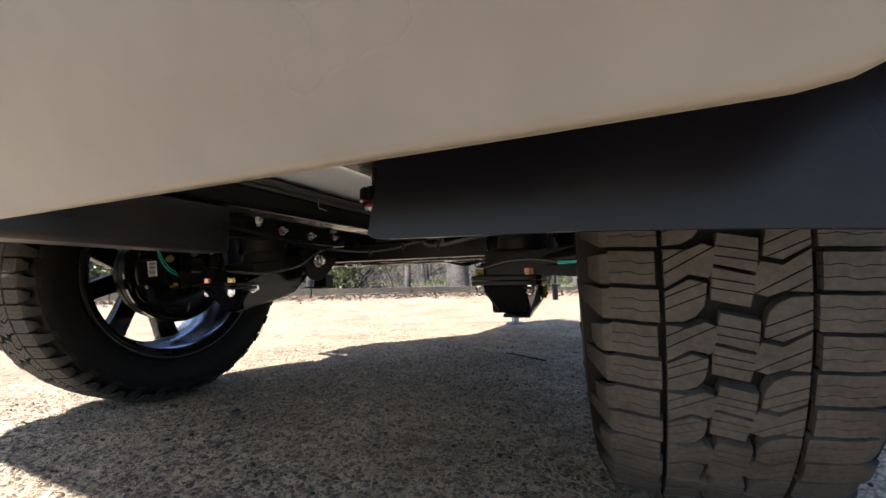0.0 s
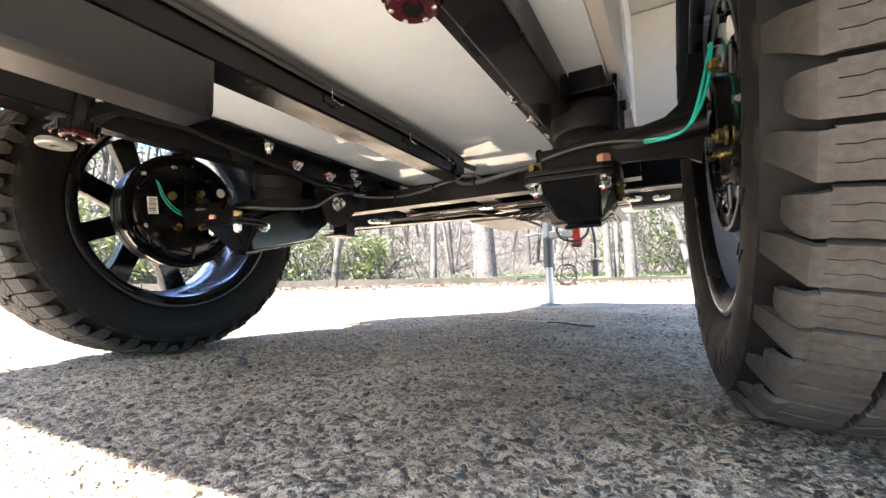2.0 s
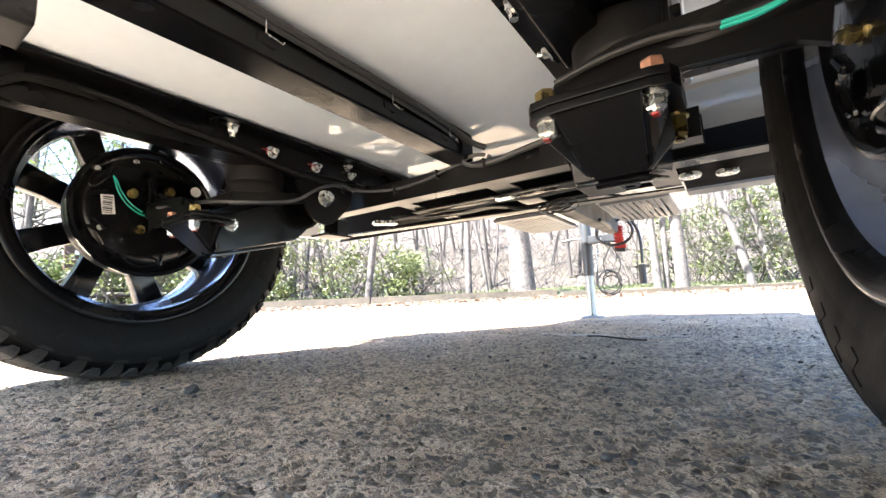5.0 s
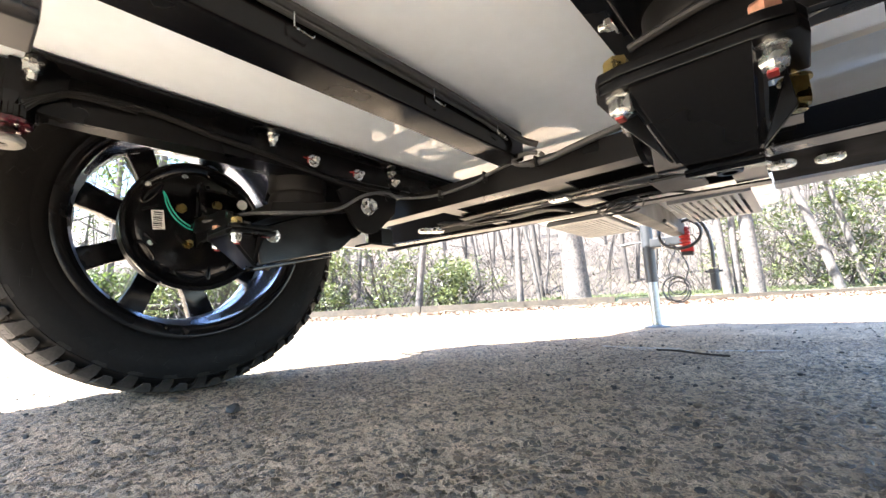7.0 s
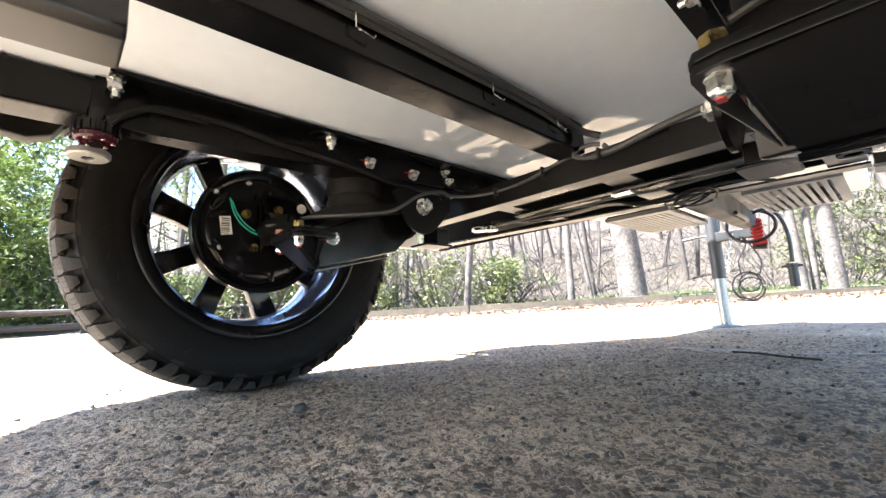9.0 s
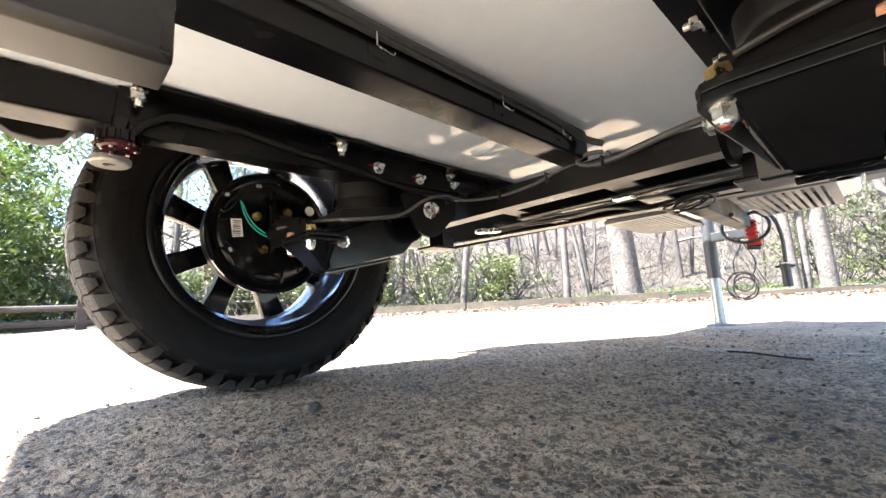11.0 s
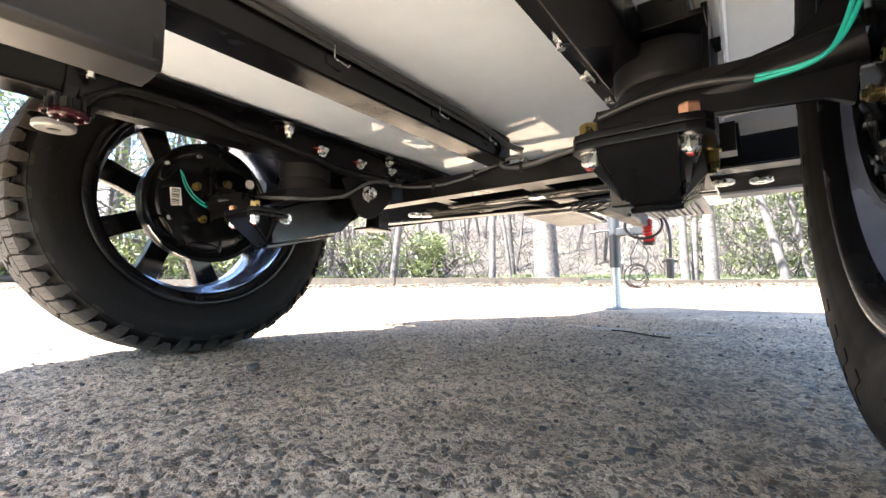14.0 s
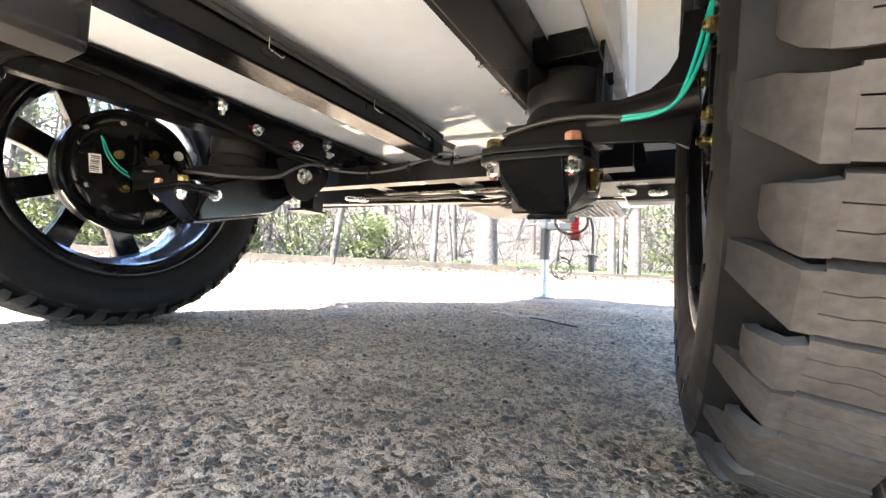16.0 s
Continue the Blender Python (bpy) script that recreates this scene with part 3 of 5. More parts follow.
    box(bm, (f(-0.93), 1.325, 0.335), (f(-0.875), 1.365, 0.378), 0.003)
    box(bm, (f(-0.935), 1.285, 0.331), (f(-0.87), 1.372, 0.337), 0.002)
    tpart("bump_stop_bracket", bm, BLACK)
    bm = B()
    prism(bm, [(1.040, 0.272), (1.24, 0.319), (1.30, 0.375), (1.30, 0.44), (1.22, 0.425), (1.03, 0.352), (1.026, 0.330)], "x", f(-1.022), f(-0.935), 0.004)
    arm = tpart("suspension_arm", bm, BLACK_GLOSS, "black welded trailing arm")
    bm = B()
    # sloped end plate of the arm, tapered towards its lower lip
    top = [(f(-0.933), 0.970), (f(-1.028), 0.966), (f(-1.028), 1.06), (f(-0.933), 1.06)]
    low = [(f(-0.9570), 1.040), (f(-1.0195), 1.040), (f(-1.0195), 1.075), (f(-0.9570), 1.075)]
    vt = [bm.verts.new((x, y, 0.333)) for x, y in top]
    vl = [bm.verts.new((x, y, 0.270 + (0.012 if y > 1.05 else 0))) for x, y in low]
    bm.faces.new(vt)
    bm.faces.new(vl[::-1])
    for k in range(4):
        bm.faces.new((vt[k], vt[(k + 1) % 4], vl[(k + 1) % 4], vl[k]))
    bmesh.ops.bevel(bm, geom=bm.edges[:], offset=0.005, segments=3, affect="EDGES")
    tpart("arm_shoe", bm, SATIN, "black sloped end plate of the arm", arm)
    bm = B()
    prism(bm, [(1.034, 0.2655), (1.040, 0.2630), (1.235, 0.3085), (1.235, 0.3130), (1.040, 0.2685), (1.036, 0.2700)], "x", f(-0.9600), f(-1.0180), 0.0015)
    tpart("arm_sole", bm, BLACK_GLOSS, "black bottom plate of the arm", arm)
    bm = B()
    lathe(bm, [(0.2685, 0.006), (0.2685, 0.0105), (0.2780, 0.0115), (0.2780, 0.006)], "z", (f(-0.990), 1.075, 0), 20, True)
    tpart("drain_hole", bm, BLACK_GLOSS, "rim of a drain hole", arm)
    for tri in ([(-1.018, 0.272), (-1.043, 0.300), (-1.040, 0.332)], [(-0.930, 0.332), (-0.912, 0.328), (-0.952, 0.278)]):
        bm = B()
        prism(bm, [(f(a), c) for a, c in tri], "y", 1.030, 1.036, 0.001)
        tpart("shoe_web", bm, CAST, "", arm)
    for z in (0.3330, 0.3435):
        bm = B()
        prism(bm, [(f(-0.908), 0.985), (f(-0.915), 0.972), (f(-0.935), 0.968), (f(-1.032), 0.970), (f(-1.049), 0.975), (f(-1.055), 0.990), (f(-1.055), 1.05), (f(-0.908), 1.06)], "z", z, z + 0.0095, 0.0016)
        tpart("clamp_plate", bm, BLACK, "", arm)
    for x, y, c in ((-0.928, 0.986, YELLOW), (-1.033, 0.990, COPPER)):
        bm = B()
        hexnut(bm, (f(x), y, 0.353), (0, 0, 1), 0.0195, 0.0145, 0.0)
        tpart("clamp_bolt", bm, c, "plated hexagon bolt head", arm)
        bm = B()
        hexnut(bm, (f(x), y, 0.333), (0, 0, -1), 0.018, 0.014, 0.0115, 0.003, 0.0055)
        tpart("clamp_nut", bm, ZINC, "bright zinc nut", arm)
        bm = B()
        box(bm, (f(x) - 0.005, y - 0.004, 0.3122), (f(x) + 0.002, y + 0.007, 0.3150), 0.001)
        tpart("nut_paint_mark", bm, RED, "dab of red torque paint", arm)
    bm = B()
    hexnut(bm, (f(-1.044), 1.062, 0.333), (0, 0, -1), 0.018, 0.022, 0.012, 0.004, 0.006)
    tpart("side_bolt", bm, YELLOW, "yellow zinc bolt", arm)
    bm = B()
    hexnut(bm, (f(-0.935), 1.066, 0.338), (1 if not side else -1, 0, 0), 0.021, 0.013, 0.0155, 0.004)
    tpart("arm_nut", bm, ZINC, "", arm)
    bm = B()
    box(bm, (f(-0.9345), 1.039, 0.332), (f(-0.9295), 1.056, 0.343), 0.002)
    tpart("arm_paint_mark", bm, RED, "red torque paint mark", arm)
    bm = B()
    prism(bm, [(1.05, 0.375), (1.055, 0.41), (1.25, 0.44), (1.25, 0.415)], "x", f(-1.045), f(-0.915), 0.003)
    lathe(bm, [(0.405, 0.02), (0.405, 0.062), (0.416, 0.068), (0.442, 0.067), (0.453, 0.062), (0.460, 0.067), (0.494, 0.068), (0.508, 0.062), (0.512, 0.02)], "z", (f(-0.985), 1.155, 0), 40)
    tpart("air_spring", bm, BAG, "black rubber air spring")
    bm = B()
    box(bm, (f(-1.045), 1.075, 0.512), (f(-0.905), 1.235, 0.520), 0.002)
    box(bm, (f(-1.026), 1.085, 0.520), (f(-0.968), 1.225, FLOOR + 0.01), 0.004)
    box(bm, (f(-1.026), 1.079, 0.5205), (f(-0.9685), 1.0845, FLOOR - 0.001), 0.001)
    prism(bm, [(1.10, 0.445), (1.21, 0.425), (1.23, FLOOR + 0.02), (1.13, FLOOR + 0.02)], "x", f(-1.038), f(-1.046), 0.0015)
    hexnut(bm, (f(-1.046), 1.14, 0.497), (-1 if not side else 1, 0, 0), 0.019, 0.012)
    hexnut(bm, (f(-1.046), 1.18, 0.455), (-1 if not side else 1, 0, 0), 0.016, 0.010)
    tpart("spring_seat", bm, BLACK, "black steel upper spring seat")
    bm = B()
    rod(bm, (f(-0.99), 1.02, 0.372), (f(-1.17), 1.0, 0.394), 0.022, seg=24)
    tpart("spindle", bm, BLACK, "", arm)
    curve_top = [(-0.929, 0.366), (-0.965, 0.386), (-1.0, 0.398), (-1.04, 0.403), (-1.088, 0.401), (-1.119, 0.408), (-1.138, 0.424), (-1.148, 0.442), (-1.151, 0.495)]
    curve_low = [(-1.172, 0.495), (-1.170, 0.40), (-1.160, 0.336), (-1.140, 0.348), (-1.047, 0.3535), (-0.929, 0.3535)]
    bm = B()
    prism(bm, [(f(a), c) for a, c in curve_top + curve_low], "y", 0.992, 1.002, 0.0015)
    prism(bm, [(f(a), c - 0.006) for a, c in curve_top[1:-1] + [(-1.165, 0.42), (-1.155, 0.37), (-1.06, 0.372)]], "y", 1.002, 1.05, 0.002)
    tpart("curved_gusset", bm, BLACK, "black curved brake gusset plate", arm)
    if side == 0:
        continue
    # wiring of the brake
    bm = B()
    for k in (0, 1):
        d = 0.004 * k
        cable(bm, [(f(-1.085 - d), 0.984, 0.378 - d), (f(-1.12), 0.982, 0.377 - 0.6 * d), (f(-1.143), 0.98, 0.383), (f(-1.155 - d), 0.978, 0.404), (f(-1.166 - 1.5 * d), 0.976, 0.44), (f(-1.174 - d), 0.976, 0.475), (f(-1.179), 0.976, 0.495)], 0.0022)
    tpart("brake_lead", bm, TEAL, "pair of teal brake wires", arm)
    bm = B()
    cable(bm, [(f(-0.94), 0.984, 0.372), (f(-0.99), 0.984, 0.382), (f(-1.04), 0.984, 0.384), (f(-1.09), 0.984, 0.377)], 0.0036)
    tpart("lead_sleeve", bm, BLACKWIRE, "", arm)

bm = B()
box(bm, (-0.578, 0.34, 0.484), (-0.515, 1.44, FLOOR - 0.003), 0.005)
tpart("centre_rail", bm, BLACK_GLOSS, "glossy black box-section centre rail")
bm = B()
prism(bm, [(-0.566, 0.400), (-0.510, 0.400), (-0.5045, 0.408), (-0.5045, 0.478), (-0.572, 0.478), (-0.572, 0.406)], "y", 0.335, 0.648, 0.003)
tpart("receiver_tube", bm, TUBE, "black square receiver tube under the centre rail")

# crossmembers
bm = B()
prism(bm, [(1.440, 0.428), (1.490, 0.428), (1.490, 0.434), (1.447, 0.434), (1.447, 0.485), (1.440, 0.485)], "x", -1.06, -0.04, 0.0012)
tpart("crossmember", bm, SATIN, "glossy black front crossmember")
bm = B()
prism(bm, [(-1.38, 1.737), (-0.102, 1.876), (-0.102, 1.918), (-1.38, 1.785)], "z", 0.4300, 0.4355, 0.0012)
tpart("crossmember", bm, SATIN)
bm = B()
box(bm, (-0.83, 1.588, 0.428), (0.28, 1.648, 0.433), 0.0015)
tpart("frame_strip", bm, SATIN, "flat black steel strip")
for x0, x1, y1 in ((-0.825, -0.776, 1.80), (-0.525, -0.460, 1.83), (-0.17, -0.105, 1.868)):
    bm = B()
    box(bm, (x0, 1.4915, 0.4360), (x1, y1, 0.4410), 0.0015)
    tpart("frame_strut", bm, SATIN)
for lo, hi in (((-0.098, 1.6635, 0.431), (0.28, 1.90, 0.435)), ((-1.07, 1.66, 0.4365), (-0.83, 1.76, 0.4405))):
    bm = B()
    box(bm, lo, hi, 0.001)
    tpart("gusset_plate", bm, MATT)
bm = B()
box(bm, (-1.06, 1.67, 0.5465), (-0.04, 1.90, 0.5535), 0.002)
tpart("front_shield", bm, MATT, "black sheet above the front frame")
bm = B()
prism(bm, [(-1.50, 0.443), (-0.64, 0.443), (-0.62, 0.458), (0.40, 0.458), (0.40, 0.60), (-1.50, 0.60)], "y", 1.905, 1.915)
tpart("front_bulkhead", bm, MATT, "black steel front bulkhead")
bm = B()
box(bm, (-0.10, 1.920, 0.428), (0.30, 1.99, 0.436), 0.002)
tpart("front_trim", bm, ALU, "pale aluminium trim")
for x, y in ((-0.962, 1.64), (-0.990, 1.615), (-0.003, 1.735), (-0.078, 1.712)):
    bm = B()
    lathe(bm, [(0.416, 0.007), (0.416, 0.021), (0.419, 0.024), (0.4255, 0.024), (0.4275, 0.021), (0.4275, 0.007)], "z", (x, y, 0), 28, True)
    rod(bm, (x, y, 0.419), (x, y, 0.431), 0.0075, seg=12)
    tpart("cap_washer", bm, ZINC, "zinc washer on a bolt")
bm = B()
box(bm, (-0.545, 1.598, 0.422), (-0.495, 1.628, 0.4275), 0.002)
tpart("junction_plate", bm, ZINC, "bright metal plate")

# tongue, aluminium step trays, jack, coupler
bm = B()
cx0 = Vector((-0.50, 1.91, 0.500))
cx1 = Vector((-0.61, 3.42, 0.585))
d = (cx1 - cx0)
turn = d.to_track_quat("Y", "Z").to_matrix().to_4x4()
mid = (cx0 + cx1) / 2
box(bm, mid - Vector((0.035, d.length / 2, 0.045)), mid + Vector((0.035, d.length / 2, 0.045)), 0.006, turn)
tpart("tongue", bm, TONGUE, "grey square steel drawbar")
for x0, x1, n in ((-0.78, -0.565, 11), (-0.37, -0.155, 9)):
    bm = B()
    y0, y1, z = 2.055, 2.46, 0.452
    prism(bm, [(y0, z), (y0 + 0.018, z), (y0 + 0.018, z + 0.003), (y0 + 0.003, z + 0.003), (y0 + 0.003, z + 0.014), (y0, z + 0.014)], "x", x0, x1)
    tray = tpart("slotted_tray", bm, ALU, "slotted aluminium front step tray", smooth=0)
    bm = B()
    prism(bm, [(y1, z), (y1 - 0.018, z), (y1 - 0.018, z + 0.003), (y1 - 0.003, z + 0.003), (y1 - 0.003, z + 0.014), (y1, z + 0.014)], "x", x0, x1)
    tpart("tray_edge", bm, ALU, "", tray, smooth=0)
    for e0, e1 in ((x0, x0 + 0.014), (x1 - 0.014, x1)):
        bm = B()
        box(bm, (e0, y0 + 0.0185, z), (e1, y1 - 0.0185, z + 0.003), 0)
        tpart("tray_edge", bm, ALU, "", tray, smooth=0)
    w = (x1 - x0 - 0.028) / n
    slat = None
    for k in range(n):
        if slat is None:
            bm = B()
            box(bm, (x0 + 0.014 + w * 0.45, y0 + 0.0185, z), (x0 + 0.014 + w, y1 - 0.0185, z + 0.003), 0)
            slat = tpart("slat", bm, ALU, "", tray, smooth=0)
        else:
            ob = new("slat", slat.data)
            ob.parent = tray
            ob.location = (w * k, 0, 0)
    bm = B()
    box(bm, (x0 + 0.005, y0 + 0.005, z + 0.0145), (x1 - 0.005, y1 - 0.005, z + 0.0195), 0.001)
    tpart("tray_back", bm, BLACK)
JX, JY = -0.825, 3.56
bm = B()
rod(bm, (JX, JY, 0.29), (JX, JY, 0.78), 0.036, seg=28)
rod(bm, (JX, JY, 0.285), (JX, JY, 0.297), 0.039, seg=28)
jack = tpart("jack_tube", bm, GREYTUBE, "dark grey upper tube of the tongue jack")
bm = B()
rod(bm, (JX, JY, 0.012), (JX, JY, 0.29), 0.030, seg=28)
tpart("jack_leg", bm, GALV, "galvanised inner leg", jack)
bm = B()
lathe(bm, [(0.0, 0.0), (0.0, 0.076), (0.006, 0.078), (0.012, 0.068), (0.016, 0.034), (0.016, 0.0)], "z", (JX, JY, 0), 32)
tpart("jack_foot", bm, GALV, "round galvanised foot plate", jack)
bm = B()
box(bm, (JX - 0.03, JY - 0.03, 0.50), (-0.60, JY + 0.03, 0.56), 0.004)
tpart("jack_bracket", bm, GREYTUBE, "", jack)
bm = B()
rod(bm, (JX, JY, 0.545), (JX - 0.10, JY, 0.55), 0.006, seg=10)
rod(bm, (JX - 0.09, JY, 0.55), (JX - 0.17, JY, 0.542), 0.010, seg=12)
tpart("crank", bm, GREYTUBE, "zinc crank handle", jack)
bm = B()
cp = Vector((-0.575, 3.40, 0.475))
box(bm, cp + Vector((-0.02, -0.02, -0.03)), cp + Vector((0.02, 0.03, 0.11)), 0.006)
rod(bm, cp + Vector((-0.03, 0, -0.02)), cp + Vector((0.035, 0, -0.02)), 0.02, seg=14)
for k in range(5):
    rod(bm, cp + Vector((-0.028, -0.024, 0.01 + 0.02 * k)), cp + Vector((0.028, -0.024, 0.015 + 0.02 * k)), 0.007, seg=8)
tpart("coupler_latch", bm, RED, "red coupler latch")
bm = B()
rod(bm, cp + Vector((-0.03, 0.0, -0.04)), cp + Vector((0.03, 0.0, -0.045)), 0.016, seg=12)
tpart("latch_pin", bm, GREYTUBE)
bm = B()
ring = [(-0.60 + 0.11 * math.cos(a), 3.38, 0.545 + 0.085 * math.sin(a)) for a in np.linspace(2.6, 2 * math.pi + 1.2, 14)]
cable(bm, [(-0.50, 2.6, 0.50), (-0.54, 3.0, 0.52)] + ring, 0.009)
tpart("breakaway_cable", bm, BLACKWIRE, "looped black breakaway cable")
bm = B()
cable(bm, [(-0.58, 3.30, 0.60), (-0.50, 3.27, 0.605), (-0.455, 3.27, 0.55), (-0.435, 3.27, 0.45), (-0.437, 3.27, 0.325)], 0.009)
plug = tpart("trailer_lead", bm, BLACKWIRE, "black trailer light lead")
bm = B()
rod(bm, (-0.44, 3.27, 0.205), (-0.44, 3.27, 0.315), 0.021, seg=20)
rod(bm, (-0.44, 3.27, 0.295), (-0.44, 3.27, 0.318), 0.025, seg=20)
for s in (-1, 1):
    box(bm, (-0.44 + s * 0.022, 3.262, 0.300), (-0.44 + s * 0.042, 3.278, 0.312), 0.003)
tpart("round_plug", bm, BLACKWIRE, "round black seven-pin plug", plug)
bm = B()
for k, (rr, dx, dz) in enumerate(((0.072, 0, 0), (0.055, 0.01, -0.012), (0.066, -0.008, 0.006), (0.045, 0.004, 0.02))):
    cable(bm, [(-0.635 + dx + rr * math.cos(a), 3.30 + 0.006 * k, 0.222 + dz + rr * 1.05 * math.sin(a)) for a in np.linspace(0.3 * k, 0.3 * k + 6.1, 14)], 0.0035, seg=6, n=3)
cable(bm, [(-0.66, 3.32, 0.27), (-0.67, 3.34, 0.36), (-0.63, 3.36, 0.45), (-0.66, 3.38, 0.50)], 0.0035, seg=6)
cable(bm, [(-0.60, 3.32, 0.25), (-0.57, 3.34, 0.34), (-0.60, 3.36, 0.42), (-0.64, 3.38, 0.49)], 0.0035, seg=6)
tpart("coiled_wire", bm, BLACKWIRE, "loose coil of thin black wire")
bm = B()
for k in range(15):
    a = Vector((-0.72 - 0.045 * math.sin(k / 14 * math.pi), 3.50, 0.53 - 0.21 * math.sin(k / 14 * math.pi) if k < 8 else 0.32 + 0.028 * (k - 7)))
    t = Matrix.Rotation(0.4 + (k % 2) * math.pi / 2, 4, "Z")
    ring = [a + t @ Vector((0.009 * math.cos(u), 0, 0.013 * math.sin(u))) for u in np.linspace(0, 2 * math.pi, 9)]
    cable(bm, ring, 0.0028, seg=5, n=1)
tpart("safety_chain", bm, ZINC, "zinc safety chain")

# cables along the frame
bm = B()
cable(bm, [(-0.507, 0.36, 0.542), (-0.506, 0.70, 0.541), (-0.507, 0.886, 0.538), (-0.505, 1.14, 0.538), (-0.506, 1.33, 0.532), (-0.500, 1.40, 0.520), (-0.475, 1.428, 0.508)], 0.0075)
cable(bm, [(-0.510, 0.36, 0.531), (-0.509, 0.886, 0.528), (-0.509, 1.14, 0.527), (-0.512, 1.33, 0.520), (-0.53, 1.41, 0.505)], 0.004)
tpart("loom", bm, CABLE, "grey wiring loom along the centre rail")
for y in (0.882, 1.139, 1.332):
    bm = B()
    w = [(-0.5045, y - 0.014, 0.545), (-0.5045, y - 0.014, 0.512), (-0.5045, y + 0.012, 0.508), (-0.5035, y + 0.014, 0.512)]
    cable(bm, w, 0.0013, seg=6, n=1)
    tpart("loom_clip", bm, ZINC, "thin wire clip")
bm = B()
cable(bm, [(-0.497 + 0.031 * math.cos(a), 1.422 + 0.010 * math.cos(a), 0.480 + 0.013 * math.sin(a)) for a in np.linspace(0.9, 6.9, 16)], 0.0052, seg=8, n=3)
cable(bm, [(-0.497, 1.428, 0.468), (-0.45, 1.431, 0.471), (-0.40, 1.431, 0.479), (-0.33, 1.431, 0.489), (-0.26, 1.431, 0.495), (-0.16, 1.431, 0.498)], 0.0072)
cable(bm, [(-0.53, 1.432, 0.488), (-0.60, 1.432, 0.478), (-0.66, 1.432, 0.465), (-0.77, 1.430, 0.460), (-0.868, 1.40, 0.468), (-0.862, 1.33, 0.468), (-0.862, 1.26, 0.448), (-0.868, 1.19, 0.405), (-0.878, 1.12, 0.388), (-0.885, 1.05, 0.378), (-0.96, 1.02, 0.385), (-1.04, 1.0, 0.385), (-1.10, 0.985, 0.39)], 0.0038)
tpart("brake_cable", bm, WIREGREY, "grey brake cable clipped to the crossmember and arm")
for x, y, z in ((-0.478, 1.424, 0.470), (-0.62, 1.434, 0.474), (-0.76, 1.431, 0.460), (-0.872, 1.35, 0.470)):
    bm = B()
    box(bm, (x - 0.0022, y - 0.011, z - 0.010), (x + 0.0022, y + 0.008, z + 0.010), 0.0015)
    cable(bm, [(x, y - 0.010, z - 0.008), (x + 0.004, y - 0.014, z - 0.018), (x + 0.010, y - 0.014, z - 0.022)], 0.0013, seg=6)
    tpart("cable_tie", bm, BLACKWIRE, "black cable tie with a loose tail")
bm = B()
cable(bm, [(-0.888, 0.665, 0.482), (-0.888, 0.69, 0.500), (-0.888, 0.72, 0.518), (-0.888, 0.775, 0.523), (-0.888, 0.84, 0.521), (-0.888, 0.915, 0.510), (-0.888, 1.01, 0.502), (-0.888, 1.10, 0.492), (-0.886, 1.22, 0.474), (-0.866, 1.34, 0.470)], 0.006)
for k in range(3):
    cable(bm, [(-0.886 + 0.004 * k, 0.655 + 0.006 * k, 0.470), (-0.884, 0.685 + 0.004 * k, 0.497 + 0.002 * k), (-0.884, 0.73, 0.520 - 0.004 * k), (-0.885, 0.80, 0.523 - 0.005 * k)], 0.0028, seg=6)
tpart("air_hose", bm, HOSE, "black air hose along the side rail")
bm = B()
for k in range(4):
    cable(bm, [(-0.95 + 0.01 * k, 1.63, 0.44), (-0.85, 1.66 + 0.01 * k, 0.428 + 0.004 * (k % 3)), (-0.72, 1.70 + 0.008 * k, 0.430), (-0.60, 1.68 + 0.01 * k, 0.428), (-0.52 + 0.006 * k, 1.72, 0.418 - 0.003 * (k % 4)), (-0.45, 1.76, 0.428), (-0.34, 1.80, 0.44), (-0.26, 1.84, 0.43)], 0.0035, seg=6)
for k in range(4):
    cable(bm, [(-0.44 + 0.045 * math.cos(a) + 0.01 * k, 1.78 + 0.03 * math.sin(a), 0.415 + 0.014 * math.sin(a + k)) for a in np.linspace(0.3 * k, 0.3 * k + 6, 10)], 0.003, seg=6, n=3)
for k in range(2):
    cable(bm, [(-0.93 + 0.02 * k, 1.62 + 0.006 * k, 0.424), (-0.84, 1.615 + 0.006 * k, 0.4235 - 0.002 * (k % 2)), (-0.74, 1.62 + 0.005 * k, 0.4245), (-0.66, 1.625 + 0.006 * k, 0.422), (-0.55, 1.63 + 0.004 * k, 0.424), (-0.44, 1.635 + 0.006 * k, 0.420), (-0.30, 1.64 + 0.005 * k, 0.424), (-0.16, 1.64 + 0.005 * k, 0.4245)], 0.0032, seg=6)
tagged(tpart("wiring_loom", bm, BLACKWIRE, "tangled black wiring under the front frame"), kind="stuff")


# wheels
R, HALF = 0.395, 0.108


def crown(u):
    """Tread radius across the width."""
    return R - 0.010 * (abs(u) / HALF) ** 2.6


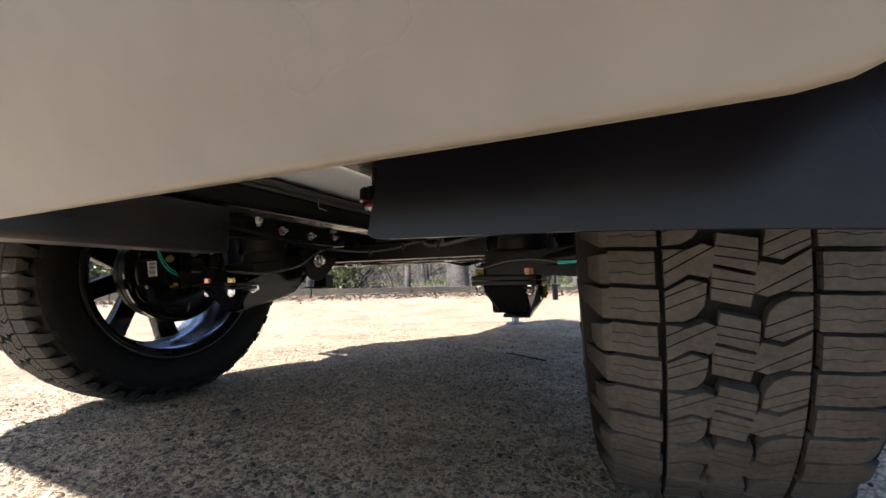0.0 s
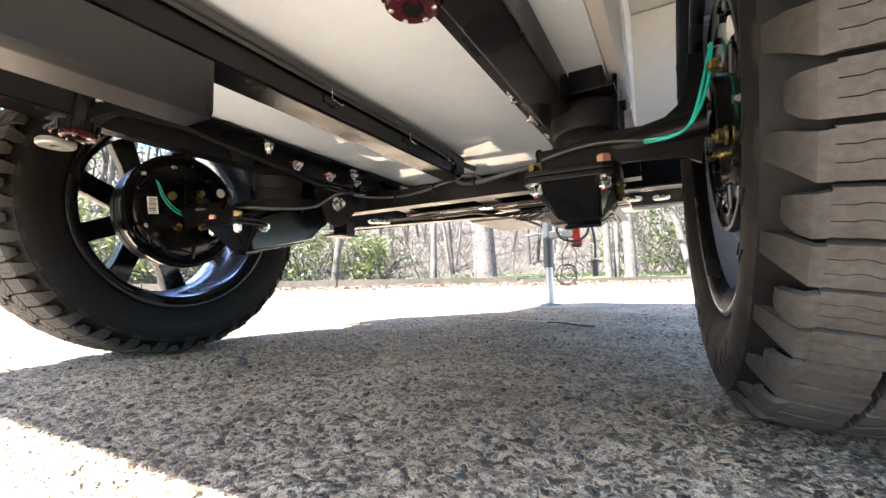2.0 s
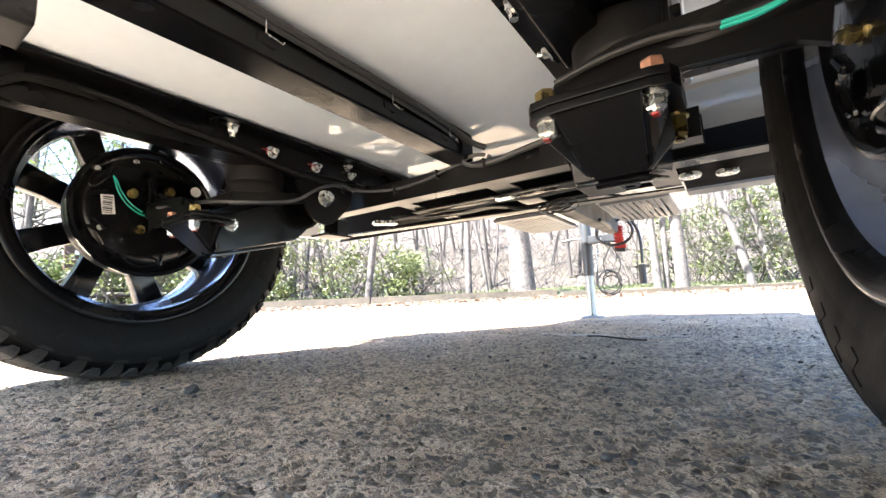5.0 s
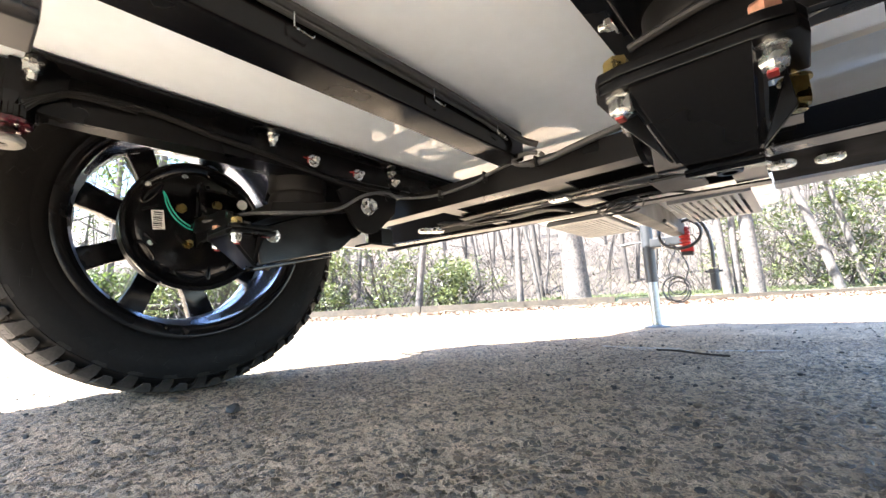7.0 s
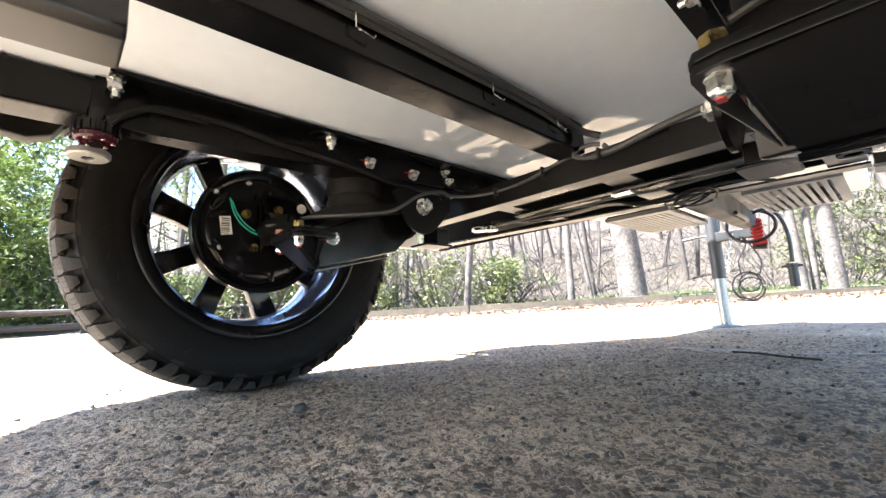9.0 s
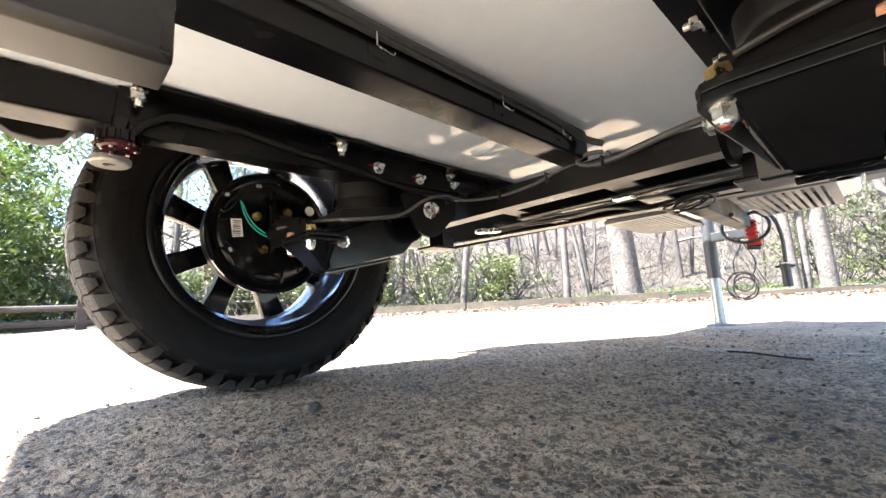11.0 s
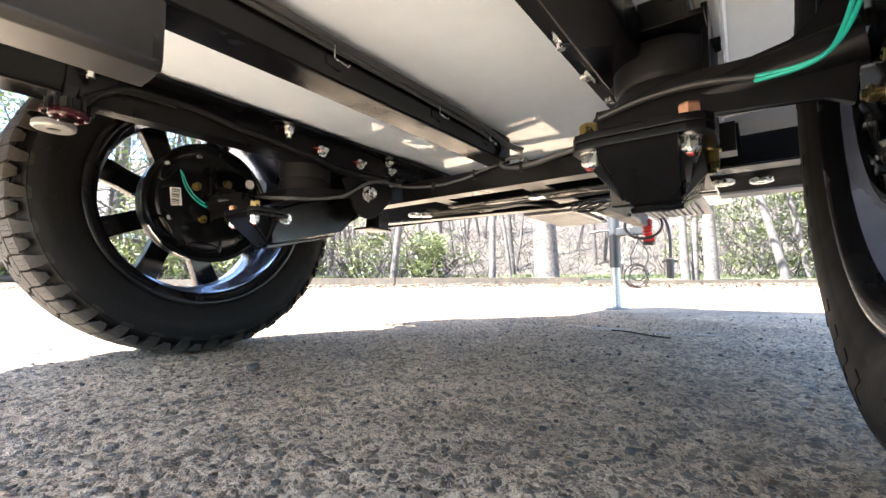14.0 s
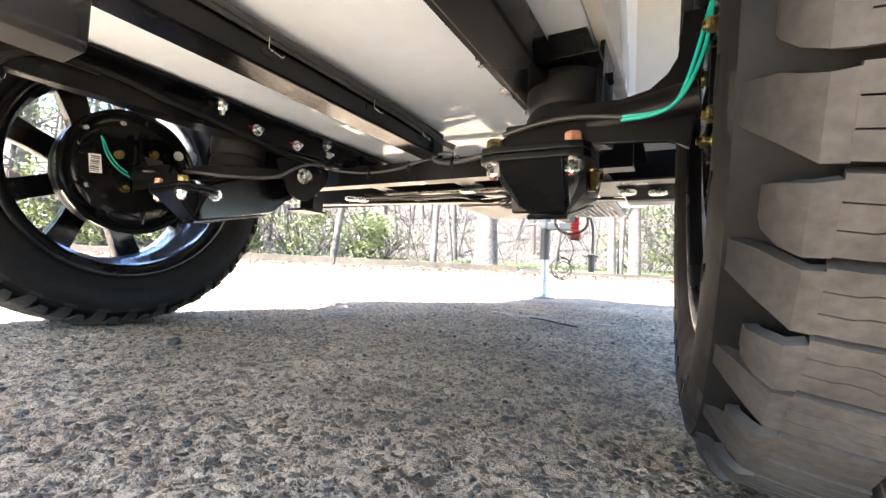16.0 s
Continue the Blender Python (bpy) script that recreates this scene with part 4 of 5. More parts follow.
def tyre_mesh():
    bm = B()
    prof = [(-0.100, 0.264), (-0.112, 0.268), (-0.118, 0.278), (-0.1265, 0.296), (-0.1268, 0.2975), (-0.1278, 0.2990), (-0.1312, 0.315), (-0.1330, 0.325), (-0.1332, 0.334), (-0.1312, 0.345), (-0.1276, 0.3560), (-0.1288, 0.3575), (-0.1262, 0.3592), (-0.1215, 0.3600), (-0.1150, 0.3640), (-0.109, 0.3690), (-0.103, R - 0.0215)]
    prof += [(u, crown(u) - 0.0148) for u in np.linspace(-0.096, 0.096, 9)]
    prof += [(-a, r) for a, r in prof[:17][::-1]]
    lathe(bm, prof + [(0.090, 0.262), (-0.090, 0.262)], "x", (0, 0, 0), 120, True)
    # faint raised strokes on the sidewall
    for k in range(40):
        if k % 10 in (0, 5, 6):
            continue
        a = 2 * math.pi * k / 40
        for s in (-1, 1):
            pts = [(s * (0.1318 if r < 0.32 else 0.1333), r * math.sin(a + d), r * math.cos(a + d)) for r, d in ((0.337, 0.0), (0.330, 0.05), (0.317, 0.02), (0.311, 0.07))]
            cable(bm, pts, 0.0007, seg=5, n=1)
    return bm


PERIODS = 33
PITCH = 2 * math.pi * R / PERIODS
TURN = -0.31


def clip(poly, n, d):
    """The part of an outline on the far side of a line."""
    out = []
    for k, p in enumerate(poly):
        q = poly[(k + 1) % len(poly)]
        a, b = n[0] * p[0] + n[1] * p[1] - d, n[0] * q[0] + n[1] * q[1] - d
        if a >= 0:
            out.append(p)
        if a * b < 0:
            t = a / (a - b)
            out.append((p[0] + (q[0] - p[0]) * t, p[1] + (q[1] - p[1]) * t))
    return out


def siped(poly, rise, cuts, gap=0.00045):
    """An outline cut by parallel sipes that rise across it."""
    n = Vector((-rise, 1.0)).normalized()
    edges = [-9] + [c * PITCH * n[1] for c in cuts] + [9]
    out = []
    for a, b in zip(edges, edges[1:]):
        p = clip(clip(poly, n, a + gap), (-n[0], -n[1]), -(b - gap))
        if len(p) > 2:
            out.append(p)
    return out


def cell(points):
    return [((x - 512) * 0.000276, v * PITCH) for x, v in points]


def tread_mesh(flanks):
    """Five rows of siped blocks, or the shoulder lugs that run on from them down the sidewall; half a turn maps the pattern on itself."""
    bm = B()
    rnd = random.Random(11)
    start = math.radians(115.4) * R - 2 * TURN * PITCH

    def at(u, v, h):
        r = crown(u) - 0.010 + h
        return (u, r * math.sin(v / R), r * math.cos(v / R))

    def place(side, u, v):
        return (u, start + v) if side else (-u, start + 2 * TURN * PITCH - v)

    def block(poly, h=0.010):
        c = Vector((sum(p[0] for p in poly), sum(p[1] for p in poly))) / len(poly)
        inner = [tuple(Vector(p) + (c - Vector(p)).normalized() * 0.0009) for p in poly]
        low = [bm.verts.new(at(u, v, -0.005)) for u, v in poly]
        mid = [bm.verts.new(at(u, v, h - 0.0008)) for u, v in poly]
        top = [bm.verts.new(at(u, v, h)) for u, v in inner]
        bm.faces.new(top)
        n = len(poly)
        for k in range(n):
            q = (k + 1) % n
            bm.faces.new((low[k], low[q], mid[q], mid[k]))
            bm.faces.new((mid[k], mid[q], top[q], top[k]))

    def strip(rows, side, deep=0.010):
        """rows: width (negative), radius, start and end round the tyre."""
        top, low = [], []
        for k, (u, r, a, b) in enumerate(rows):
            p, q = rows[max(0, k - 1)], rows[min(len(rows) - 1, k + 1)]
            n = Vector((-(q[1] - p[1]), q[0] - p[0])).normalized() * deep
            if n.y < 0:
                n = -n
            for ring, du, dr in ((top, 0, 0), (low, n.x, n.y)):
                pair = []
                for v in (a, b):
                    uu, vv = place(side, u - du, v)
                    pair.append(bm.verts.new((uu, (r - dr) * math.sin(vv / R), (r - dr) * math.cos(vv / R))))
                ring.append(pair)
        for p, q, p2, q2 in zip(top, top[1:], low, low[1:]):
            bm.faces.new((p[0], p[1], q[1], q[0]))
            bm.faces.new((p[0], q[0], q2[0], p2[0]))
            bm.faces.new((p[1], q[1], q2[1], p2[1]))
        for t, l in ((top[0], low[0]), (top[-1], low[-1])):
            bm.faces.new((t[0], t[1], l[1], l[0]))

    crest = ((0.0580, 0.00), (0.0640, 0.01), (0.0690, -0.035), (0.0760, -0.025), (0.0800, 0.03), (0.0860, 0.035), (0.0900, -0.005), (0.1000, 0.00))
    low_block = cell(((318, 0.02), (370, 0.03), (404, 0.10), (427, 0.22), (435, 0.36), (439, 0.53), (390, 0.585), (318, 0.42)))
    high_block = cell(((318, 0.465), (388, 0.645), (443, 0.595), (455, 0.66), (466, 0.97), (430, 1.03), (385, 0.955), (318, 0.978)))
    middle = cell(((446, -0.68), (552, -0.775), (566, -0.50), (574, -0.395), (530, -0.352), (494, -0.312), (452, -0.272)))
    half = PITCH / 2
    for i in range(PERIODS):
        for side in (0, 1):
            if not flanks:
                for poly, rise, cuts in ((low_block, 0.48, (0.53, 0.69, 0.85)), (high_block, 0.62, (1.10, 1.26, 1.42))):
                    for piece in siped(poly, rise, cuts):
                        block([place(side, u, v + i * PITCH) for u, v in piece])
                for piece in siped(middle, -0.22, (-0.575, -0.455)):
                    block([place(side, u, v + i * PITCH) for u, v in piece])
            for odd in (0, 1):
                v0 = i * PITCH + odd * half + rnd.uniform(-0.0006, 0.0006)
                if not flanks:
                    cuts = (0.05, 0.345, 0.64, 0.93)
                    for j, (c0, c1) in enumerate(zip(cuts, cuts[1:])):
                        rows = []
                        for k, (u, z) in enumerate(crest):
                            slope = 0.0022 * (u - 0.08) / 0.04
                            lo = c0 + (z + 0.010 if j else 0.2 * z)
                            hi = c1 + (z - 0.010 if j < 2 else 0.2 * z)
                            w = u + (0.0025 * odd if k == 0 else 0)
                            rows.append((-w, crown(u), v0 + slope + half * lo, v0 + slope + half * hi))
                        strip(rows, side)
                    continue
                w = rnd.uniform(-0.0004, 0.0004)
                if odd:
                    rows = [(0.0996, crown(0.0996), 0.06, 0.90), (0.1085 + w, R - 0.0072, 0.08, 0.88), (0.1150 + w, R - 0.0125, 0.14, 0.86), (0.1192, R - 0.0195, 0.26, 0.80), (0.1196, R - 0.0255, 0.34, 0.74)]
                else:
                    rows = [(0.0996, crown(0.0996), 0.06, 0.92), (0.1070 + w, R - 0.0100, 0.06, 0.90), (0.1125 + w, R - 0.0160, 0.16, 0.92), (0.1182, R - 0.0228, 0.26, 0.96), (0.1232, R - 0.0305, 0.34, 0.94), (0.1272, R - 0.0364, 0.42, 0.92), (0.1280, R - 0.0378, 0.24, 1.10), (0.1299, R - 0.0440, 0.34, 1.06), (0.1303, R - 0.0452, 0.52, 0.90)]
                strip([(-u, r, v0 + half * a, v0 + half * b) for u, r, a, b in rows], side, 0.006)
    return bm


def rim_mesh():
    bm = B()
    lathe(bm, [(0.094, 0.247), (0.104, 0.254), (0.110, 0.268), (0.116, 0.270), (0.1175, 0.265), (0.1165, 0.261), (0.112, 0.252), (0.104, 0.245), (0.098, 0.240)], "x", (0, 0, 0), 96, True)
    lathe(bm, [(-0.112, 0.240), (-0.130, 0.254), (-0.137, 0.270), (-0.128, 0.269), (-0.110, 0.252)], "x", (0, 0, 0), 96, True)
    return bm


def barrel_mesh():
    bm = B()
    lathe(bm, [(0.098, 0.247), (0.098, 0.240), (0.060, 0.237), (0.045, 0.226), (-0.02, 0.222), (-0.045, 0.232), (-0.112, 0.238), (-0.112, 0.247), (-0.04, 0.240), (-0.02, 0.230), (0.045, 0.234), (0.06, 0.246)], "x", (0, 0, 0), 96, True)
    return bm


def spoke_mesh():
    bm = B()
    prism(bm, [(-0.030, 0.055), (0.030, 0.055), (0.026, 0.16), (0.033, 0.236), (-0.033, 0.236), (-0.026, 0.16)], "x", -0.105, -0.068, 0.005)
    return bm


def hub_mesh():
    bm = B()
    lathe(bm, [(-0.105, 0.0), (-0.105, 0.085), (-0.098, 0.092), (-0.066, 0.092), (-0.060, 0.08), (0.0, 0.08), (0.0, 0.0)], "x", (0, 0, 0), 40)
    return bm


def drum_mesh():
    bm = B()
    lathe(bm, [(0.014, 0.0), (0.014, 0.142), (0.022, 0.150), (0.040, 0.150), (0.043, 0.146), (0.048, 0.146), (0.051, 0.152), (0.082, 0.152), (0.082, 0.0)], "x", (0, 0.005, 0), 72)
    return bm


def plate_mesh():
    bm = B()
    lathe(bm, [(0.084, 0.0), (0.084, 0.157), (0.098, 0.159), (0.103, 0.156), (0.104, 0.151), (0.099, 0.146), (0.096, 0.130), (0.101, 0.122), (0.101, 0.070), (0.104, 0.060), (0.104, 0.0)], "x", (0, 0.004, 0), 80)
    prism(bm, [(-0.048, -0.03), (-0.03, -0.048), (0.03, -0.048), (0.048, -0.03), (0.048, 0.03), (0.03, 0.048), (-0.03, 0.048), (-0.048, 0.03)], "x", 0.100, 0.114, 0.002)
    return bm


def widened(bm):
    """The tyre is wider than its carcass profile and stands out towards the body's side."""
    for v in bm.verts:
        v.co.x = v.co.x * 1.07 - 0.010
    return bm


def build_wheel():
    w = new("wheel")
    part("tyre", widened(tyre_mesh()), RUBBER, w, "black all-terrain tyre sidewall", 50)
    part("tread", widened(tread_mesh(False)), TREAD, w, "dusty all-terrain tread blocks", 38)
    lugs = part("shoulder_lug_ring", widened(tread_mesh(True)), TREAD, w, "stepped black lugs on the tyre shoulder", 30)
    tagged(lugs, kind="stuff")
    part("rim", rim_mesh(), RIM, w, "gloss black rim lip")
    part("barrel", barrel_mesh(), BARREL, w, "silver inner barrel of the rim", 60)
    first = part("spoke", spoke_mesh(), RIM, w, "black alloy spoke")
    for k in range(8):
        s = first if k == 0 else new("spoke", first.data)
        s.parent = w
        s.matrix_basis = Matrix.Rotation(2 * math.pi * (k + 0.47) / 8, 4, "X")
    part("hub", hub_mesh(), RIM, w)
    # pairs of small bright strips set round the inside of the barrel
    for a in (2.05, 2.32, 1.72, 4.9):
        bm = B()
        for k in range(2):
            box(bm, (-0.050, -0.017 + 0.018 * k, 0.2255), (-0.030, -0.001 + 0.018 * k, 0.2315), 0.0012)
        bmesh.ops.rotate(bm, cent=(0, 0, 0), matrix=Matrix.Rotation(a - math.pi / 2, 3, "X"), verts=bm.verts)
        part("barrel_strip", bm, ZINC, w, "pair of small bright strips inside the rim barrel")
    part("brake_drum", drum_mesh(), CAST, w, "black brake drum", 30)
    part("backing_plate", plate_mesh(), HUBBLACK, w, "black pressed brake backing plate")
    for y, z in ((-0.040, 0.036), (0.044, 0.057), (-0.019, -0.046), (0.052, -0.040)):
        bm = B()
        hexnut(bm, (0.104 if max(abs(y), abs(z)) > 0.045 else 0.114, y, z), (1, 0, 0), 0.016, 0.010, 0.012, 0.004)
        part("flange_nut", bm, YELLOW, w, "yellow zinc nut")
    # added screw heads; the zinc ones stand in for glints on the plate
    for y, z, m in ((-0.105, 0.085, ZINC), (-0.03, 0.118, ZINC), (0.09, -0.085, BLACK), (-0.06, -0.11, BLACK), (0.02, 0.10, BLACK), (0.12, -0.02, ZINC), (0.075, 0.10, BLACK)):
        bm = B()
        hexnut(bm, (0.0985, y, z), (1, 0, 0), 0.009, 0.006, 0.007)
        part("added_plate_screw", bm, m, w)
    # pressed ovals round the plate
    for a, r, half in ((2.52, 0.121, 0.26), (1.10, 0.138, 0.30), (0.40, 0.134, 0.22), (4.62, 0.122, 0.28), (5.55, 0.130, 0.24), (3.75, 0.128, 0.22)):
        bm = B()
        loop = [(0.0985, (r + 0.011 * math.sin(u)) * math.cos(a + half * math.cos(u)), (r + 0.011 * math.sin(u)) * math.sin(a + half * math.cos(u))) for u in np.linspace(0, 2 * math.pi, 17)]
        cable(bm, loop, 0.0036, seg=8, n=2)
        part("pressed_oval", bm, HUBBLACK, w)
    for y, z, a in ((-0.10, 0.03, 0.4), (0.03, -0.115, 1.5), (0.105, 0.035, 1.2), (-0.095, -0.04, 2.4)):
        bm = B()
        box(bm, (0.098, y - 0.018, z - 0.005), (0.106, y + 0.018, z + 0.005), 0.004, Matrix.Rotation(a, 4, "X"))
        part("pressed_rib", bm, HUBBLACK, w)
    bm = B()
    c, n = Vector((0.1035, -0.083, 0.004)), 0
    box(bm, c + Vector((0, -0.0125, -0.0225)), c + Vector((0.0015, 0.0125, 0.0225)), 0.0, Matrix.Rotation(0.12, 4, "X"))
    part("sticker", bm, STICKER, w, "white barcode sticker", 0)
    bm = B()
    for k in range(9):
        box(bm, c + Vector((0.0016, -0.010, -0.020 + 0.0044 * k)), c + Vector((0.0022, 0.008, -0.0185 + 0.0044 * k + 0.0008 * (k % 3))), 0.0)
    part("sticker_bars", bm, INK, w, "black barcode bars", 0)
    for y, z in ((0.108, 0.070), (-0.095, -0.050)):
        bm = B()
        rod(bm, (0.098, y, z), (0.103, y, z), 0.013 if y > 0 else 0.006, seg=20)
        part("rubber_plug", bm, STICKER if y > 0 else ZINC, w, "pale inspection plug")
    bm = B()
    for k in (0, 1):
        cable(bm, [(0.100, -0.074, 0.074), (0.108, -0.073 + 0.004 * k, 0.060), (0.113, -0.068 + 0.007 * k, 0.036), (0.118, -0.054 + 0.010 * k, 0.010), (0.120, -0.030 + 0.008 * k, -0.010 + 0.004 * k), (0.122, -0.006, -0.017 + 0.004 * k), (0.124, 0.014, -0.015 + 0.003 * k)], 0.0016)
    part("brake_wire", bm, TEAL, w, "two teal brake wires")
    return w


wheel = build_wheel()
wheel.parent = trailer
wheel.matrix_parent_inverse = trailer_inv
wheel.matrix_basis = pose(-1.285, 1.0, R)
tagged(wheel, "black alloy wheel with all-terrain tyre")
right = copy_thing(wheel, pose(0.1875, 1.0, R, 0, 0, 182.2))
for ob in list(right.children):
    # its brake leads run over the gusset instead
    if ob.name.startswith("brake_wire"):
        bpy.data.objects.remove(ob)

# ---- kerb, fence, plants, loose things ----
def along(d, s):
    p = KERB + ALONG * d + AWAY * s
    return Vector((p.x, p.y, float(height(p.x, p.y))))


def timber(bm, d0, d1, w, h, s, z0=0.0, wob=0.0):
    """A sawn timber with slightly uneven faces, along the lot's edge."""
    n, rings = 10, []
    rnd = random.Random(int(d0 * 91) + 7)
    for k in range(n + 1):
        p = along(d0 + (d1 - d0) * k / n, s)
        ring = []
        for a, b in ((-w / 2, 0), (w / 2, 0), (w / 2, h), (-w / 2, h)):
            j = Vector((AWAY.x, AWAY.y, 0)) * (a + rnd.uniform(-wob, wob))
            ring.append(bm.verts.new(p + j + Vector((0, 0, z0 + b + rnd.uniform(-wob, wob)))))
        rings.append(ring)
    for a, b in zip(rings, rings[1:]):
        for k in range(4):
            bm.faces.new((a[k], a[(k + 1) % 4], b[(k + 1) % 4], b[k]))
    bm.faces.new(rings[0])
    bm.faces.new(rings[-1][::-1])
    return bm


for d0, d1, h in ((-9.4, -6.2, 0.15), (-6.18, -3.1, 0.16), (-3.08, 0.0, 0.16), (0.1, 3.2, 0.11), (3.22, 6.3, 0.11), (6.32, 9.5, 0.11)):
    kerb = link_mesh("timber_kerb", timber(B(), d0, d1, 0.16, h, 0.0, -0.02, 0.006), TIMBER, 25)
    tagged(kerb, "weathered timber edging beam at the lot's edge", "edging", "timber edging")

for d0, d1 in ((-2.7, -1.3), (-1.28, -0.15)):
    low = link_mesh("timber_kerb", timber(B(), d0, d1, 0.13, 0.07, -0.13, -0.02, 0.008), TIMBER, 25)
    tagged(low, "low decayed timber lying against the edging beam", "edging", "timber edging")

rnd = random.Random(21)


def leaf_scatter(count, spread, size, lift, flat):
    """Many small leaves as kites; spread gives each leaf's place."""
    verts, faces = [], []
    for _ in range(count):
        p = spread()
        a, b = rnd.uniform(0, 6.28), rnd.gauss(0, flat)
        u = Vector((math.cos(a) * math.cos(b), math.sin(a) * math.cos(b), math.sin(b)))
        v = u.cross(Vector((rnd.gauss(0, flat), rnd.gauss(0, flat), 1))).normalized()
        s = size * rnd.uniform(0.6, 1.3)
        n = len(verts)
        bend = u.cross(v) * s * rnd.uniform(-0.18, 0.18)
        verts += [p - u * s, p + v * s * lift + bend, p + u * s, p - v * s * lift + bend]
        faces.append((n, n + 1, n + 2, n + 3))
    return verts, faces


def scatter_object(name, data, mat):
    me = bpy.data.meshes.new(name)
    me.from_pydata([tuple(v) for v in data[0]], [], data[1])
    me.materials.append(mat)
    return new(name, me)


def litter_place():
    s = -abs(rnd.gauss(0, 0.45)) if rnd.random() < 0.85 else rnd.uniform(0, 4)
    p = along(rnd.uniform(-9.5, 9.5), s - 0.07)
    return p + Vector((0, 0, rnd.uniform(0.004, 0.03 if s > -0.5 else 0.012)))


tagged(scatter_object("leaf_litter", leaf_scatter(24000, litter_place, 0.031, 0.5, 0.35), LITTER), "dry brown leaves strewn along the timber edging", "leaves", kind="stuff")


def hill_place():
    p = along(rnd.uniform(-25, 30), rnd.uniform(6, 30))
    return p + Vector((0, 0, 0.03))


tagged(scatter_object("hillside_litter", leaf_scatter(9000, hill_place, 0.07, 0.5, 0.4), LITTER), "brown fallen leaves over the hillside", "leaves", kind="stuff")


def lawn_place():
    p = along(rnd.uniform(-0.3, 14), rnd.uniform(0.25, 8))
    return p + Vector((0, 0, 0.03))


def tuft_place():
    p = along(rnd.uniform(-9, 15), rnd.uniform(1.5, 15))
    return p + Vector((0, 0, 0.06))


tagged(scatter_object("ground_cover", leaf_scatter(12000, tuft_place, 0.06, 0.18, 1.1), GRASS), "sparse green and straw-coloured ground cover under the trees", "ground cover", kind="stuff")
blades = leaf_scatter(26000, lawn_place, 0.028, 0.22, 1.0)
tagged(scatter_object("grass", blades, GRASS), "short spring grass behind the timber edging", "grass", kind="stuff")


def limbs(bm, base, way, length, radius, depth, rnd, tips, bare=False):
    pts, p, w = [base], base.copy(), way.normalized()
    n = 4
    for k in range(n):
        w = (w + Vector((rnd.gauss(0, 0.12), rnd.gauss(0, 0.12), rnd.gauss(0.02, 0.08)))).normalized()
        p = p + w * (length / n)
        pts.append(p.copy())
    cable(bm, pts, radius, seg=8 if radius > 0.03 else 5, n=3, taper=radius * 0.55)
    tips.append(p)
    if depth:
        for k in range(rnd.choice((2, 3))):
            q = pts[rnd.choice((2, 3, 4))]
            turn = Vector((rnd.gauss(0, 0.8), rnd.gauss(0, 0.8), rnd.uniform(0.1, 0.9)))
            limbs(bm, q, (w + turn), length * rnd.uniform(0.5, 0.72), radius * 0.5, depth - 1, rnd, tips)


def tree(d, s, tall, thick, seed, leaves, mat, lean=(0, 0), label="", leaf=0.05, depth=2):
    r = random.Random(seed)
    foot = along(d, s)
    th = tagged(new("tree"), label, "tree", "trees at the lot's edge")
    th.location = foot
    bm, tips = B(), []
    base = Vector((0, 0, -0.1))
    cable(bm, [base, Vector((lean[0] * 0.2, lean[1] * 0.2, tall * 0.25)), Vector((lean[0] * 0.6, lean[1] * 0.6, tall * 0.6)), Vector((lean[0], lean[1], tall))], thick * 1.15, seg=14, n=5, taper=thick * 0.5)
    for k in range(9):
        h = tall * r.uniform(0.22, 1.0)
        limbs(bm, Vector((lean[0] * h / tall, lean[1] * h / tall, h)), Vector((r.gauss(0, 1), r.gauss(0, 1), r.uniform(0.2, 0.8))), tall * r.uniform(0.16, 0.34), thick * 0.28, depth, r, tips)
    part("trunk", bm, BARK, th)
    if leaves:
        def place():
            t = r.choice(tips)
            return t + Vector((r.gauss(0, 0.3), r.gauss(0, 0.3), r.gauss(0, 0.25)))
        crown_ob = scatter_object("crown", leaf_scatter(leaves, place, leaf, 0.45, 0.6), mat)
        crown_ob.parent = th
    return th


def shrub(d, s, wide, tall, seed, leaves, label, mat=None, leaf=0.055, clump_count=55):
    r = random.Random(seed)
    foot = along(d, s)
    th = tagged(new("shrub"), label, "shrub", "evergreen shrubs")
    th.location = foot
    bm, tips = B(), []
    for k in range(9):
        a = r.uniform(0, 6.28)
        limbs(bm, Vector((0.25 * math.cos(a), 0.25 * math.sin(a), -0.05)), Vector((math.cos(a) * 0.7, math.sin(a) * 0.7, 1)), tall * r.uniform(0.4, 0.7), 0.018, 2, r, tips)
    part("stem", bm, TWIG, th)
    clumps = [Vector((r.gauss(0, wide * 0.36), r.gauss(0, wide * 0.36), tall * r.uniform(0.06, 0.95))) for _ in range(clump_count)]

    def place():
        c = r.choice(clumps)
        return c + Vector((r.gauss(0, 2 * leaf), r.gauss(0, 2 * leaf), r.gauss(0, 1.7 * leaf)))
    crown_ob = scatter_object("foliage", leaf_scatter(leaves, place, leaf, 0.32, 0.55), mat or SHRUB)
    crown_ob.parent = th
    return th


